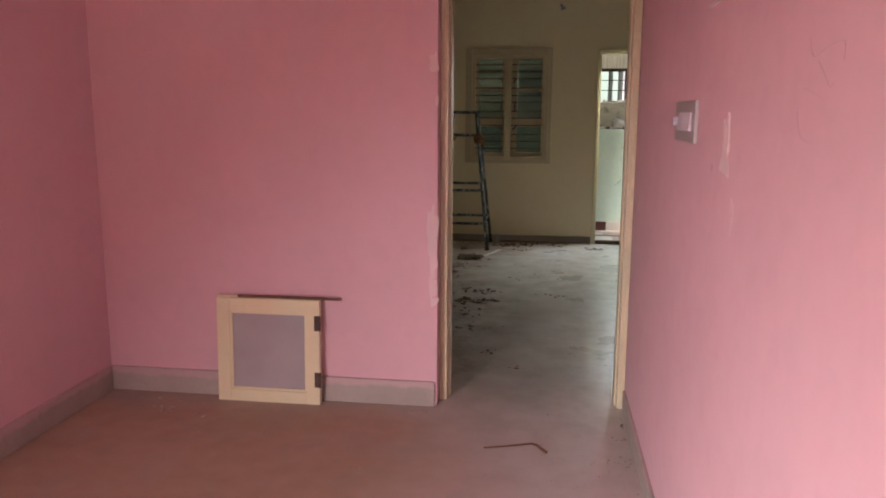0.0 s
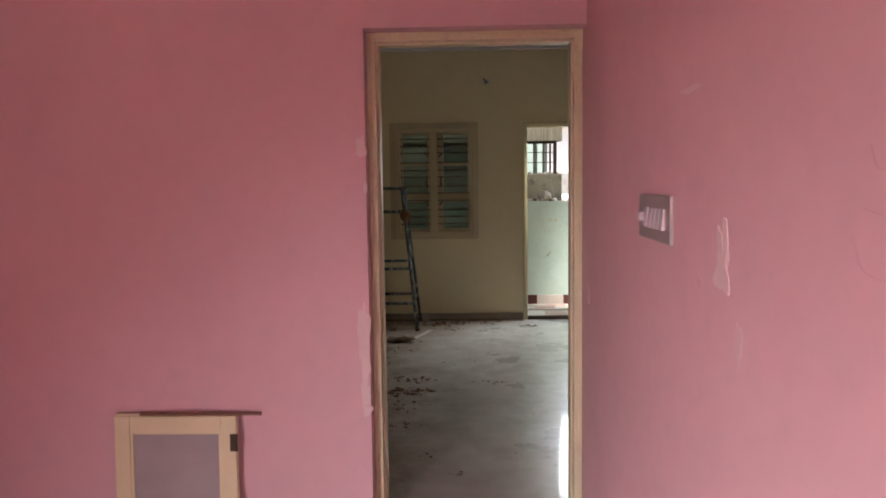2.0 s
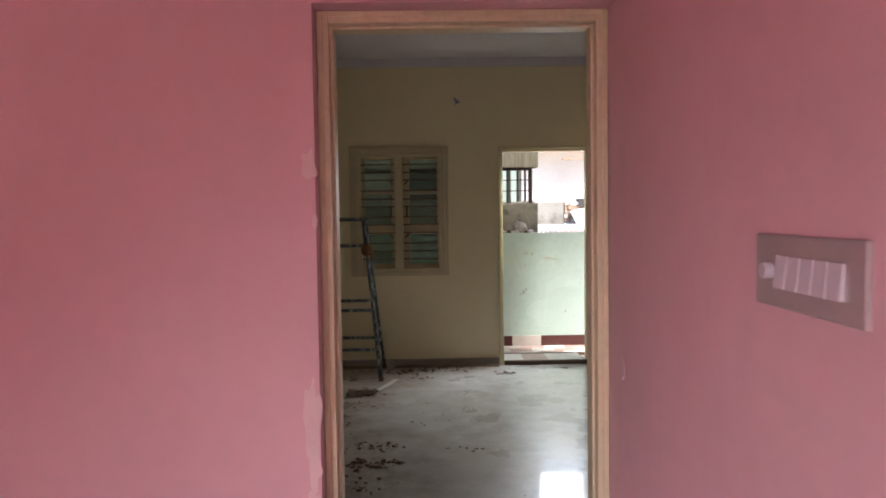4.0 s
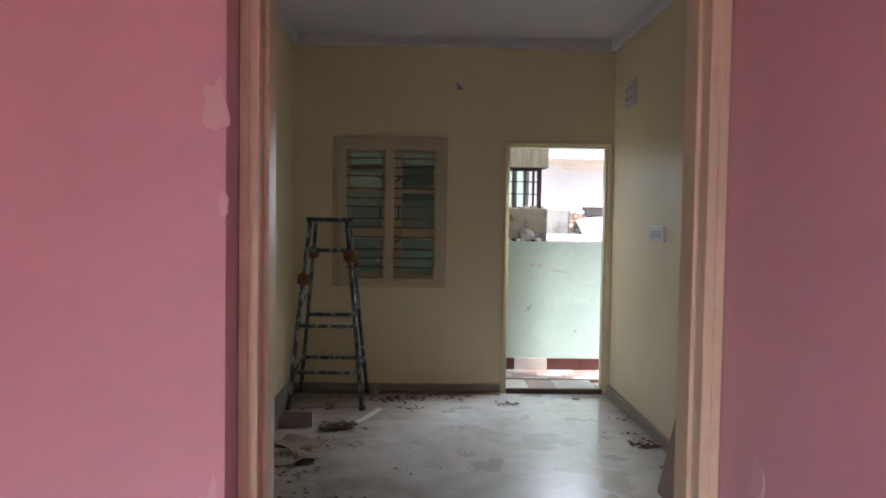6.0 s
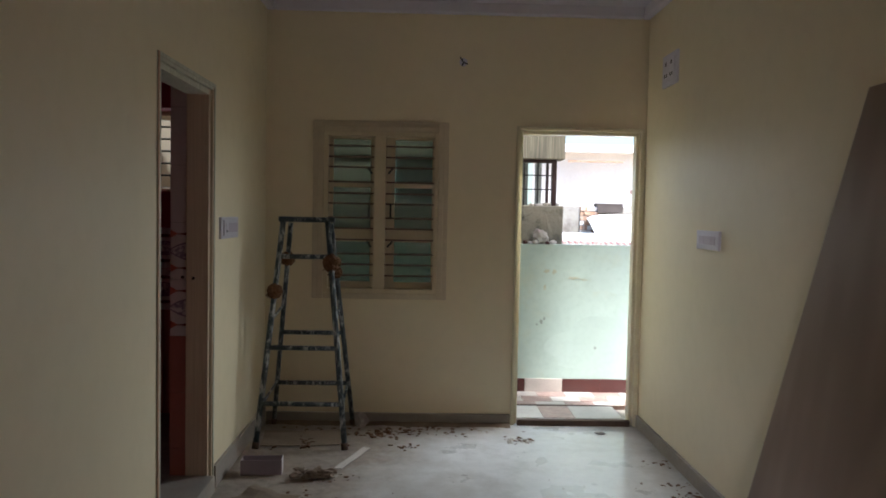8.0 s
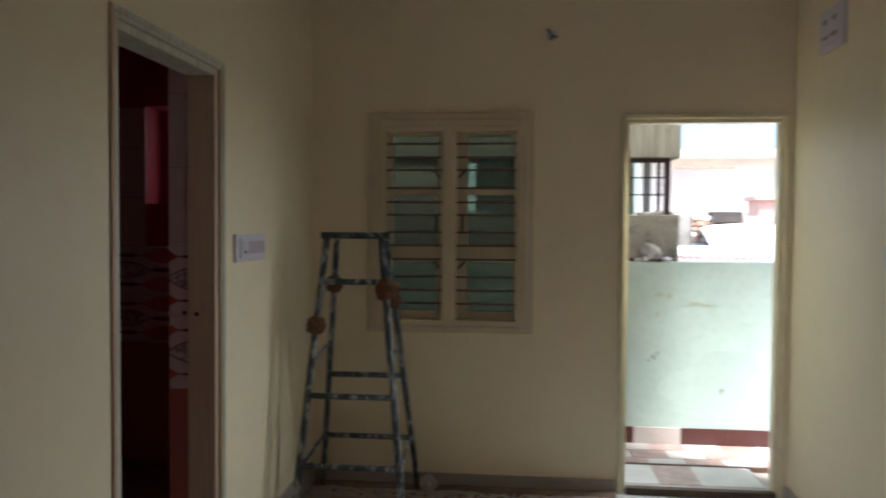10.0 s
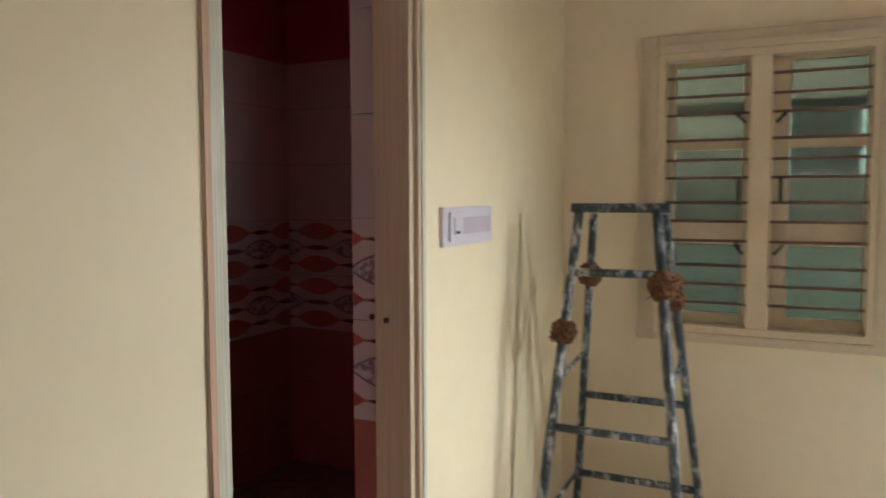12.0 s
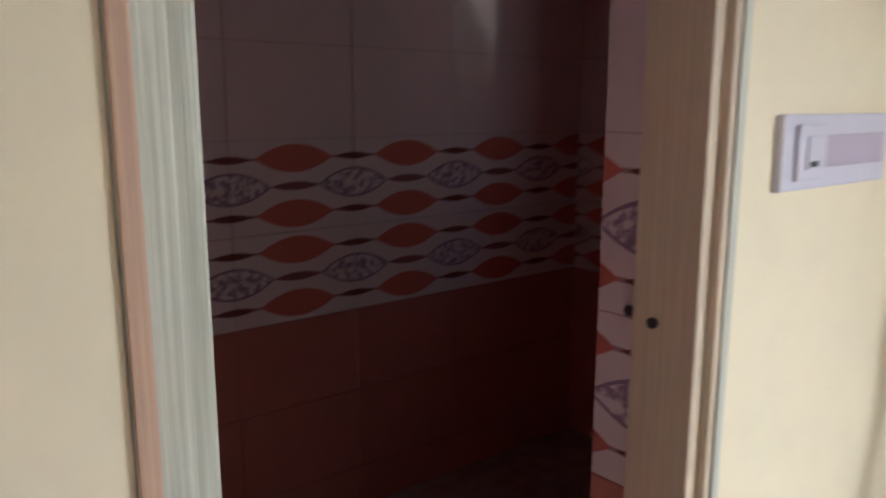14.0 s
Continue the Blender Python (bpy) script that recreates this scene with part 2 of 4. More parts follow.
def floor_material():
    """Grey polished cement, with brick dust trodden over the front room."""
    m = material("dusty_cement_floor", (0.5, 0.48, 0.46), 0.4)
    n = Net(m)
    p = n.place()
    a, b, c = n.noise(p, 0.9, 6), n.noise(p, 9, 5), n.noise(p, 3.0, 7, 0.65)
    grey = n.mix(n.ramp(a, [(0.25, (0, 0, 0)), (0.75, (1, 1, 1))]), (0.64, 0.635, 0.63), (0.75, 0.745, 0.74))
    grey = n.mix(n.math("MULTIPLY", n.ramp(c, [(0.48, (0, 0, 0)), (0.80, (1, 1, 1))]), 0.45), grey, (0.36, 0.32, 0.29))
    grey = n.mix(n.math("MULTIPLY", n.ramp(n.noise(p, 28, 5, 0.7), [(0.55, (0, 0, 0)), (0.75, (1, 1, 1))]), 0.25), grey, (0.30, 0.26, 0.23))
    dust = n.mix(b, (0.37, 0.265, 0.185), (0.50, 0.37, 0.27))
    dust = n.mix(n.math("MULTIPLY", n.ramp(c, [(0.5, (0, 0, 0)), (0.68, (1, 1, 1))]), 0.6), dust, (0.40, 0.33, 0.28))
    sep = n.node("ShaderNodeSeparateXYZ")
    n.link(p, sep.inputs[0])
    # the dust lies thick west of the trodden path and thins out at the doorway
    edge = n.math("ADD", sep.outputs[0], n.math("MULTIPLY", n.math("SUBTRACT", a, 0.5), 1.2))
    west = n.node("ShaderNodeMapRange", **{"From Min": -0.25, "From Max": -0.95})
    n.link(edge, west.inputs[0])
    south = n.node("ShaderNodeMapRange", **{"From Min": 4.75, "From Max": 4.05})
    n.link(sep.outputs[1], south.inputs[0])
    cover = n.math("MULTIPLY", n.math("MULTIPLY_ADD", west.outputs[0], 0.65, 0.35), south.outputs[0])
    # dirt swept to the foot of the walls of the back room
    ragged = n.math("MULTIPLY", n.math("SUBTRACT", n.noise(p, 4.5, 7, 0.7), 0.5), 0.9)
    edge2 = n.math("ADD", edge, ragged)
    corner = n.node("ShaderNodeMapRange", **{"From Min": 0.0, "From Max": -0.8})
    n.link(edge2, corner.inputs[0])
    foot = n.node("ShaderNodeMapRange", **{"From Min": 8.85, "From Max": 9.25})
    n.link(n.math("ADD", sep.outputs[1], n.math("MULTIPLY", ragged, 0.8)), foot.inputs[0])
    foot_west = n.node("ShaderNodeMapRange", **{"From Min": 0.45, "From Max": 0.15})
    n.link(sep.outputs[0], foot_west.inputs[0])
    right = n.node("ShaderNodeMapRange", **{"From Min": 0.95, "From Max": 1.3})
    n.link(n.math("ADD", sep.outputs[0], n.math("MULTIPLY", ragged, 0.5)), right.inputs[0])
    back = n.math("MAXIMUM", corner.outputs[0], n.math("MULTIPLY", foot.outputs[0], foot_west.outputs[0]))
    back = n.math("MAXIMUM", back, right.outputs[0])
    back = n.math("MULTIPLY", back, n.math("SUBTRACT", 1.0, south.outputs[0]))
    col = n.mix(cover, grey, dust)
    col = n.mix(n.math("MULTIPLY", back, 0.85), col, n.mix(n.ramp(n.noise(p, 12, 6, 0.7), [(0.35, (0, 0, 0)), (0.65, (1, 1, 1))]), (0.16, 0.11, 0.075), (0.33, 0.26, 0.20)))
    n.link(col, n.b.inputs["Base Color"])
    wet = n.ramp(n.noise(p, 2.2, 5), [(0.35, (0.24, 0.24, 0.24)), (0.75, (0.42, 0.42, 0.42))])
    r = n.math("ADD", wet, n.math("MULTIPLY", cover, 0.45))
    r = n.math("ADD", r, n.math("MULTIPLY", back, 0.3))
    n.link(r, n.b.inputs["Roughness"])
    n.bump(n.math("ADD", n.noise(p, 70, 3), n.math("MULTIPLY", c, 2.0)), 0.05, 0.003)
    # worn polish, gone where the dust lies
    shine = n.math("MULTIPLY", n.math("SUBTRACT", 1.0, n.math("MAXIMUM", cover, back)), n.ramp(n.noise(p, 6, 6, 0.7), [(0.35, (0.3, 0.3, 0.3)), (0.6, (0.85, 0.85, 0.85))]))
    n.link(shine, n.b.inputs["Coat Weight"])
    n.b.inputs["Coat Roughness"].default_value = 0.045
    return m


FLOOR = floor_material()


def splashed():
    """Blue-green tube under drips and splashes of white paint."""
    m = material("paint_splashed_tube", (0.06, 0.11, 0.13), 0.5)
    n = Net(m)
    p = n.place()
    s = n.noise(n.stretch(p, 1.0, 1.0, 0.22), 46, 7, 0.7)
    t = n.noise(p, 9, 5, 0.65)
    k = n.math("MULTIPLY", n.ramp(s, [(0.48, (0, 0, 0)), (0.57, (1, 1, 1))]), n.ramp(t, [(0.43, (0, 0, 0)), (0.55, (1, 1, 1))]))
    base = n.mix(t, (0.026, 0.033, 0.037), (0.045, 0.072, 0.086))
    n.link(n.mix(k, base, (0.58, 0.58, 0.56)), n.b.inputs["Base Color"])
    n.bump(s, 0.4, 0.002)
    return m


SPLASH = splashed()


def wood_sheet():
    m = material("brown_veneer_sheet", (0.3, 0.2, 0.13), 0.45)
    n = Net(m)
    p = n.stretch(n.place(), 3.0, 3.0, 0.5)
    w = n.node("ShaderNodeTexWave", Scale=0.7, Distortion=14.0, Detail=3.0)
    n.link(p, w.inputs["Vector"])
    n.link(n.mix(w.outputs["Fac"], (0.27, 0.195, 0.15), (0.34, 0.25, 0.19)), n.b.inputs["Base Color"])
    n.bump(n.noise(n.stretch(n.place(), 40, 40, 2), 3), 0.15, 0.002)
    return m


VENEER = wood_sheet()


def clear_glass(name, tint, rough):
    m = bpy.data.materials.new(name)
    m.use_nodes = True
    n = Net(m)
    n.b.inputs["Base Color"].default_value = (*tint, 1)
    n.b.inputs["Roughness"].default_value = rough
    n.b.inputs["Transmission Weight"].default_value = 1.0
    n.b.inputs["IOR"].default_value = 1.1
    p = n.place()
    n.bump(n.noise(p, 40, 3), 0.05, 0.002)
    return m


LOUVREGLASS = clear_glass("frosted_louvre_glass", (0.30, 0.245, 0.18), 0.5)
GLASS = clear_glass("dirty_green_glass", (0.19, 0.235, 0.20), 0.16)


def speckle():
    """Paint specks and dust on the window glass."""
    n = Net(GLASS)
    n.b.inputs["Transmission Weight"].default_value = 0.66
    p = n.place()
    c = n.mix(n.noise(p, 6, 5), (0.26, 0.34, 0.29), (0.33, 0.41, 0.35))
    n.link(n.mix(n.ramp(n.noise(p, 55, 3, 0.5), [(0.64, (0, 0, 0)), (0.70, (1, 1, 1))]), c, (0.14, 0.16, 0.14)), n.b.inputs["Base Color"])


speckle()


def frosted():
    m = material("frosted_glass", (0.36, 0.32, 0.33), 0.35)
    n = Net(m)
    p = n.place()
    n.link(n.mix(n.noise(p, 5, 5), (0.33, 0.29, 0.30), (0.46, 0.42, 0.42)), n.b.inputs["Base Color"])
    return m


FROST = frosted()


def glazed(name, colour, border=False):
    """Glazed wall tile. The border tile carries rows of red and grey lens shapes; u runs along it, v up."""
    m = material(name, colour, 0.07, 0, 0.5)
    n = Net(m)
    q = n.local()
    p = n.place()
    col = n.mix(n.noise(p, 7, 5), scaled(colour, 0.92), scaled(colour, 1.05))
    if border:
        sep = n.node("ShaderNodeSeparateXYZ")
        n.link(q, sep.inputs[0])
        u, v = sep.outputs[0], sep.outputs[2]
        au, av = n.math("ABSOLUTE", u), n.math("ABSOLUTE", v)
        eu = n.math("SUBTRACT", 0.225, au)

        def lens(du, dv, a, h):
            k = n.math("DIVIDE", du, a)
            top = n.math("MULTIPLY", n.math("SUBTRACT", 1.0, n.math("MULTIPLY", k, k)), h)
            return n.math("GREATER_THAN", top, n.math("ABSOLUTE", dv))

        row = n.math("SUBTRACT", av, 0.09)
        grain = n.noise(p, 45, 4)
        mid = n.math("LESS_THAN", n.math("ABSOLUTE", row), 0.0045)
        col = n.mix(n.math("MULTIPLY", mid, 0.7), col, (0.20, 0.08, 0.07))
        col = n.mix(n.math("MULTIPLY", lens(eu, row, 0.075, 0.012), 1.0), col, (0.16, 0.06, 0.05))
        col = n.mix(n.math("MULTIPLY", lens(au, row, 0.14, 0.046), 1.0), col, (0.46, 0.14, 0.10))
        col = n.mix(n.math("MULTIPLY", lens(au, v, 0.09, 0.014), 1.0), col, (0.22, 0.10, 0.10))
        outer, inner = lens(eu, v, 0.14, 0.052), lens(eu, v, 0.13, 0.044)
        flower = n.mix(n.ramp(grain, [(0.42, (0, 0, 0)), (0.56, (1, 1, 1))]), (0.26, 0.20, 0.26), (0.60, 0.52, 0.52))
        col = n.mix(outer, col, (0.25, 0.18, 0.24))
        col = n.mix(inner, col, flower)
    n.link(col, n.b.inputs["Base Color"])
    n.bump(n.noise(p, 6, 2), 0.03, 0.002)
    return m


TILE_WHITE = glazed("white_glazed_tile", (0.62, 0.52, 0.50))
TILE_BORDER = glazed("patterned_border_tile", (0.62, 0.53, 0.51), True)
TILE_RED = glazed("red_glazed_tile", (0.42, 0.16, 0.12))

# ---- helpers for meshes ----


def box(bm, x0, x1, y0, y1, z0, z1):
    v = [bm.verts.new((x, y, z)) for z in (z0, z1) for y in (y0, y1) for x in (x0, x1)]
    for f in ((0, 2, 3, 1), (4, 5, 7, 6), (0, 1, 5, 4), (2, 6, 7, 3), (0, 4, 6, 2), (1, 3, 7, 5)):
        bm.faces.new([v[k] for k in f])
    return v


def bevelled(bm, w, seg=2):
    bmesh.ops.bevel(bm, geom=list(bm.edges), offset=w, segments=seg, profile=0.7, affect="EDGES", clamp_overlap=True)
    return bm


def boxes(*rows, bevel=0.0, seg=2):
    bm = bmesh.new()
    for r in rows:
        box(bm, *r)
    return bevelled(bm, bevel, seg) if bevel else bm


def tube(bm, a, b, r, sides=10, r2=None):
    a, b = Vector(a), Vector(b)
    m = (b - a).to_track_quat("Z", "Y").to_matrix().to_4x4()
    m.translation = (a + b) / 2
    bmesh.ops.create_cone(bm, cap_ends=True, segments=sides, radius1=r, radius2=r if r2 is None else r2, depth=(b - a).length, matrix=m)


def tubes(*rows, r=0.01, sides=10):
    bm = bmesh.new()
    for a, b in rows:
        tube(bm, a, b, r, sides)
    return bm


def smooth(bm, on=True):
    for f in bm.faces:
        f.smooth = on
    return bm


def link_mesh(name, bm, mat):
    me = bpy.data.meshes.new(name)
    bmesh.ops.recalc_face_normals(bm, faces=bm.faces)
    bm.to_mesh(me)
    bm.free()
    if mat:
        me.materials.append(mat)
    return new(name, me)


def part(name, bm, mat, parent, label=""):
    ob = link_mesh(name, bm, mat)
    ob.parent = parent
    ob.matrix_parent_inverse = parent.matrix_world.inverted()
    return tagged(ob, label)


def thing(name, at, label, category, group="", kind=""):
    ob = new(name)
    ob.empty_display_size = 0.1
    ob.location = at
    ob.matrix_world = Matrix.Translation(at)
    return tagged(ob, label, category, group, kind)


def solid(name, bm, mat, label, category, group="", kind=""):
    return tagged(link_mesh(name, bm, mat), label, category, group, kind)


def structure(name, bm, mat, label, category="wall"):
    return solid(name, bm, mat, label, category, kind="structure")


def blob(bm, centre, sx, sy, sz, seed, rough=0.35, sub=2):
    """An irregular lump."""
    r = bmesh.ops.create_icosphere(bm, subdivisions=sub, radius=1.0)
    for v in r["verts"]:
        d = 1 + rough * noise.noise(v.co * 1.7 + Vector((seed * 3.1, seed, 0)))
        v.co = Vector(centre) + Vector((v.co.x * sx, v.co.y * sy, v.co.z * sz)) * d


def flake(bm, centre, ax, ay, w, h, seed, thick=0.0015, points=26, rag=0.35):
    """A thin patch with a ragged outline, in the plane of the unit vectors ax and ay."""
    c, ax, ay = Vector(centre), Vector(ax), Vector(ay)
    nrm = ax.cross(ay).normalized() * thick
    rim = []
    for k in range(points):
        a = 2 * math.pi * k / points
        d = 1 + rag * 1.6 * noise.noise(Vector((math.cos(a) * 1.6, math.sin(a) * 1.6, seed * 2.7)))
        rim.append(c + ax * (math.cos(a) * w * d / 2) + ay * (math.sin(a) * h * d / 2))
    low = [bm.verts.new(p) for p in rim]
    top = [bm.verts.new(p + nrm) for p in rim]
    bm.faces.new(top)
    for k in range(points):
        bm.faces.new((low[k], low[(k + 1) % points], top[(k + 1) % points], top[k]))


# ---- the plan ----
RX0, RX1, RY0, RY1 = -1.458, 1.215, 4.50, 9.36       # back room, pale yellow
BX0, BX1, BY0, BY1 = -3.10, -1.67, 6.80, 9.55       # bathroom
ROOF = 2.96
DX0, DX1, DH = -0.713, 0.205, 2.14                  # doorway between the rooms
TX0, TX1, TH = 0.297, 1.205, 2.125                  # balcony doorway
WX0, WX1, WZ0, WZ1 = -1.05, -0.25, 0.93, 2.06       # window opening
CY0, CY1, CH = 7.162, 8.036, 2.155                    # bathroom doorway
OUT = 9.59                                          # outer face of the back wall

structure("floor", boxes((-3.4, 1.5, -2.45, OUT, -0.15, 0)), FLOOR, "dusty grey cement floor with reddish brick dust", "floor")
structure("ceiling", boxes((-3.4, 1.5, -2.45, OUT, ROOF, ROOF + 0.15)), WHITE, "white painted plaster ceiling", "ceiling")

structure("ceiling_front", boxes((PX0, PX1, PY0, PY1, ROOF - 0.02, ROOF - 0.002)), PINK, "pink painted front room ceiling", "ceiling")

def cornice(name, row):
    return structure(name, boxes(row, bevel=0.015, seg=3), WHITE, "white plaster cornice under the ceiling", "cornice")


cornice("trim_cornice_back", (RX0 + 0.055, RX1 - 0.055, RY1 - 0.055, RY1 + 0.002, 2.885, ROOF + 0.01))
cornice("trim_cornice_right", (RX1 - 0.055, RX1 + 0.002, RY0, RY1, 2.885, ROOF + 0.01))
cornice("trim_cornice_left", (RX0 - 0.002, RX0 + 0.055, RY0, RY1, 2.885, ROOF + 0.01))

# front room
structure("wall_west", boxes((PX0 - 0.2, PX0, PY0 - 0.22, -1.75, 0, ROOF), (PX0 - 0.2, PX0, -0.75, PY1, 0, ROOF), (PX0 - 0.2, PX0, -1.75, -0.75, 2.1, ROOF)), PINK, "pink painted plaster wall")
structure("wall_east", boxes((PX1, PX1 + 0.2, PY0 - 0.22, 4.40, 0, ROOF)), PINK, "pink painted plaster wall with scraped patches")
structure("wall_south", boxes((PX0, PX1, PY0 - 0.22, PY0, 0, ROOF)), PINK, "pink painted plaster wall")
structure("wall_middle_pink", boxes((PX0 - 0.2, DX0, PY1, 4.39, 0, ROOF), (DX0, PX1, PY1, 4.39, DH, ROOF)), PINK, "pink painted plaster wall round a doorway")
structure("wall_middle_yellow", boxes((RX0 - 0.22, DX0, 4.39, RY0, 0, ROOF), (DX0, DX1, 4.39, RY0, DH, ROOF), (DX1, RX1 + 0.2, 4.40, RY0, 0, ROOF)), YELLOW, "pale yellow painted plaster wall round a doorway")

# back room
structure("wall_right", boxes((RX1, RX1 + 0.2, RY0, OUT, 0, ROOF)), YELLOW, "pale yellow painted plaster wall")
structure("wall_left", boxes((BX1 + 0.005, RX0, RY0, CY0, 0, ROOF), (BX1 + 0.005, RX0, CY1, RY1, 0, ROOF), (BX1 + 0.005, RX0, CY0, CY1, CH, ROOF)), YELLOW, "pale yellow painted plaster wall with the bathroom doorway")
structure("wall_north", boxes((BX1, WX0, RY1, OUT, 0, ROOF), (WX0, WX1, RY1, OUT, 0, WZ0), (WX0, WX1, RY1, OUT, WZ1, ROOF), (WX1, TX0, RY1, OUT, 0, ROOF), (TX0, TX1, RY1, OUT, TH, ROOF), (TX1, RX1, RY1, OUT, 0, ROOF)), YELLOW, "pale yellow painted wall with window and balcony doorway")


def skirting(name, rows):
    return structure(name, boxes(*rows, bevel=0.004), SKIRTPINK if "front" in name else SKIRT, "rough grey cement skirting", "skirting")


skirting("baseboard_front", [(PX0, DX0 - 0.01, PY1 - 0.018, PY1 + 0.005, 0, 0.125)])
skirting("baseboard_front_west", [(PX0 - 0.005, PX0 + 0.016, -0.74, PY1 - 0.02, 0, 0.125)])
skirting("baseboard_front_east", [(PX1 - 0.012, PX1 + 0.005, PY0, 4.36, 0, 0.10)])
skirting("baseboard_back", [(RX0 + 0.02, TX0 - 0.005, RY1 - 0.022, RY1 + 0.005, 0, 0.075)])
skirting("baseboard_back_east", [(RX1 - 0.02, RX1 + 0.005, RY0, RY1 - 0.025, 0, 0.085)])
skirting("baseboard_back_west", [(RX0 - 0.005, RX0 + 0.018, CY1 + 0.005, RY1 - 0.025, 0, 0.12)])
skirting("baseboard_back_west_south", [(RX0 - 0.005, RX0 + 0.018, RY0, CY0 - 0.005, 0, 0.12)])


def door_frame(name, lo, hi, top, face, back, axis, width, label, paint=None, trim=None, first=0.0, rebate=0.04, paint2=None, share=0.55):
    """Rebated timber frame: two posts and a head. axis 'x': the opening runs along x, else along y."""
    f = thing(name, ((lo + hi) / 2, face, 0) if axis == "x" else (face, (lo + hi) / 2, 0), label, "door frame", kind="structure")
    d = 1 if back > face else -1
    paint, trim = paint or FRAME, trim or FRAME
    mid = face + d * rebate

    def rows(a0, a1, b0, b1, z0, z1):
        b0, b1 = min(b0, b1), max(b0, b1)
        return (a0, a1, b0, b1, z0, z1) if axis == "x" else (b0, b1, a0, a1, z0, z1)

    w, q = width, width * share
    part("post", boxes(rows(lo, lo + q + first, face, back, 0, top), rows(lo + q + first, lo + w + first, mid, back, 0, top), bevel=0.004), paint, f)
    part("post", boxes(rows(hi - q, hi, face, back, 0, top), rows(hi - w, hi - q, mid, back, 0, top), bevel=0.004), paint2 or paint, f)
    part("head", boxes(rows(lo + q + first, hi - q, face, back, top - q, top), rows(lo + w + first, hi - w, mid, back, top - w, top - q), bevel=0.004), paint, f)
    for a, m in ((lo + 0.001, trim), (hi - 0.019, paint)):
        part("moulding", boxes(rows(a, a + 0.018, face - d * 0.005, face, 0, top - 0.001), bevel=0.003), m, f)
    part("moulding", boxes(rows(lo + 0.02, hi - 0.02, face - d * 0.005, face, top - 0.019, top - 0.001), bevel=0.003), paint, f)
    return f


door_frame("door_1", DX0 + 0.001, DX1 - 0.002, DH - 0.001, 4.37, 4.485, "x", 0.047, "cream primed timber door frame, no door leaf hung", share=0.78)
door_frame("door_2", TX0, TX1, TH, RY1 - 0.012, 9.47, "x", 0.05, "cream painted timber balcony door frame, standing open")
frame3 = door_frame("door_3", CY0 + 0.001, CY1 - 0.001, CH - 0.001, RX0 + 0.003, -1.585, "y", 0.062, "peeling cream timber bathroom door frame", PEELED, BARETRIM, 0.014, 0.014, SHADEDPRIMER)
bm = bmesh.new()
for x, y, z in ((-1.545, CY1 - 0.062, 1.138), (-1.609, CY1 - 0.036, 1.14)):
    tube(bm, (x, y - 0.006, z), (x, y + 0.004, z), 0.009, 12)
part("keyhole", bm, DARKPLASTIC, frame3)
structure("threshold", boxes((TX0 + 0.05, TX1 - 0.05, 9.335, 9.385, 0.0, 0.04), bevel=0.004), RUST, "dark worn doorway sill", "threshold")
structure("door_sill", boxes((TX0 + 0.05, TX1 - 0.05, 9.40, 9.856, -0.05, 0.012), bevel=0.004), MARBLE, "pale stone doorway sill slab", "threshold")
structure("bathroom_sill", boxes((BX1, RX0 + 0.03, CY0 + 0.05, CY1 - 0.06, 0, 0.09), bevel=0.008), SKIRT, "raised grey cement bathroom sill", "threshold")

# ---- bathroom shell ----
structure("bathroom_wall_west", boxes((BX0 - 0.15, BX0, BY0 - 0.15, BY1 + 0.15, 0, 2.21)), SKIRT, "bathroom wall behind glazed tiles")
structure("bathroom_wall_west_top", boxes((BX0 - 0.15, BX0 + 0.004, BY0 - 0.15, BY1 + 0.15, 2.21, ROOF)), MAROON, "crimson painted wall above the tiles")
structure("bathroom_wall_north", boxes((BX0, -2.56, BY1, 9.85, 0, 2.3), (-1.90, BX1, BY1, 9.85, 0, 2.3), (-2.56, -1.90, BY1, 9.85, 0, 1.62), (-2.56, -1.90, BY1, 9.85, 2.22, 2.3), (-2.56, -2.45, 9.76, 9.85, 1.62, 2.22), (-1.95, -1.90, 9.76, 9.85, 1.62, 2.22)), MAROON, "bathroom wall with a niche and a ventilator")
structure("bathroom_wall_north_top", boxes((BX0, BX1, BY1 - 0.004, 9.85, 2.3, ROOF)), MAROON, "crimson painted wall above the tiles")
structure("bathroom_wall_south", boxes((BX0, BX1, BY0 - 0.15, BY0, 0, ROOF)), MAROON, "crimson painted bathroom wall")
structure("bathroom_wall_east", boxes((BX1 - 0.005, BX1 + 0.005, BY0, CY0, 0, ROOF), (BX1 - 0.005, BX1 + 0.005, CY1 + 0.002, BY1, 0, ROOF), (BX1 - 0.005, BX1 + 0.005, CY0, CY1, CH, ROOF)), MAROON, "crimson painted bathroom wall")


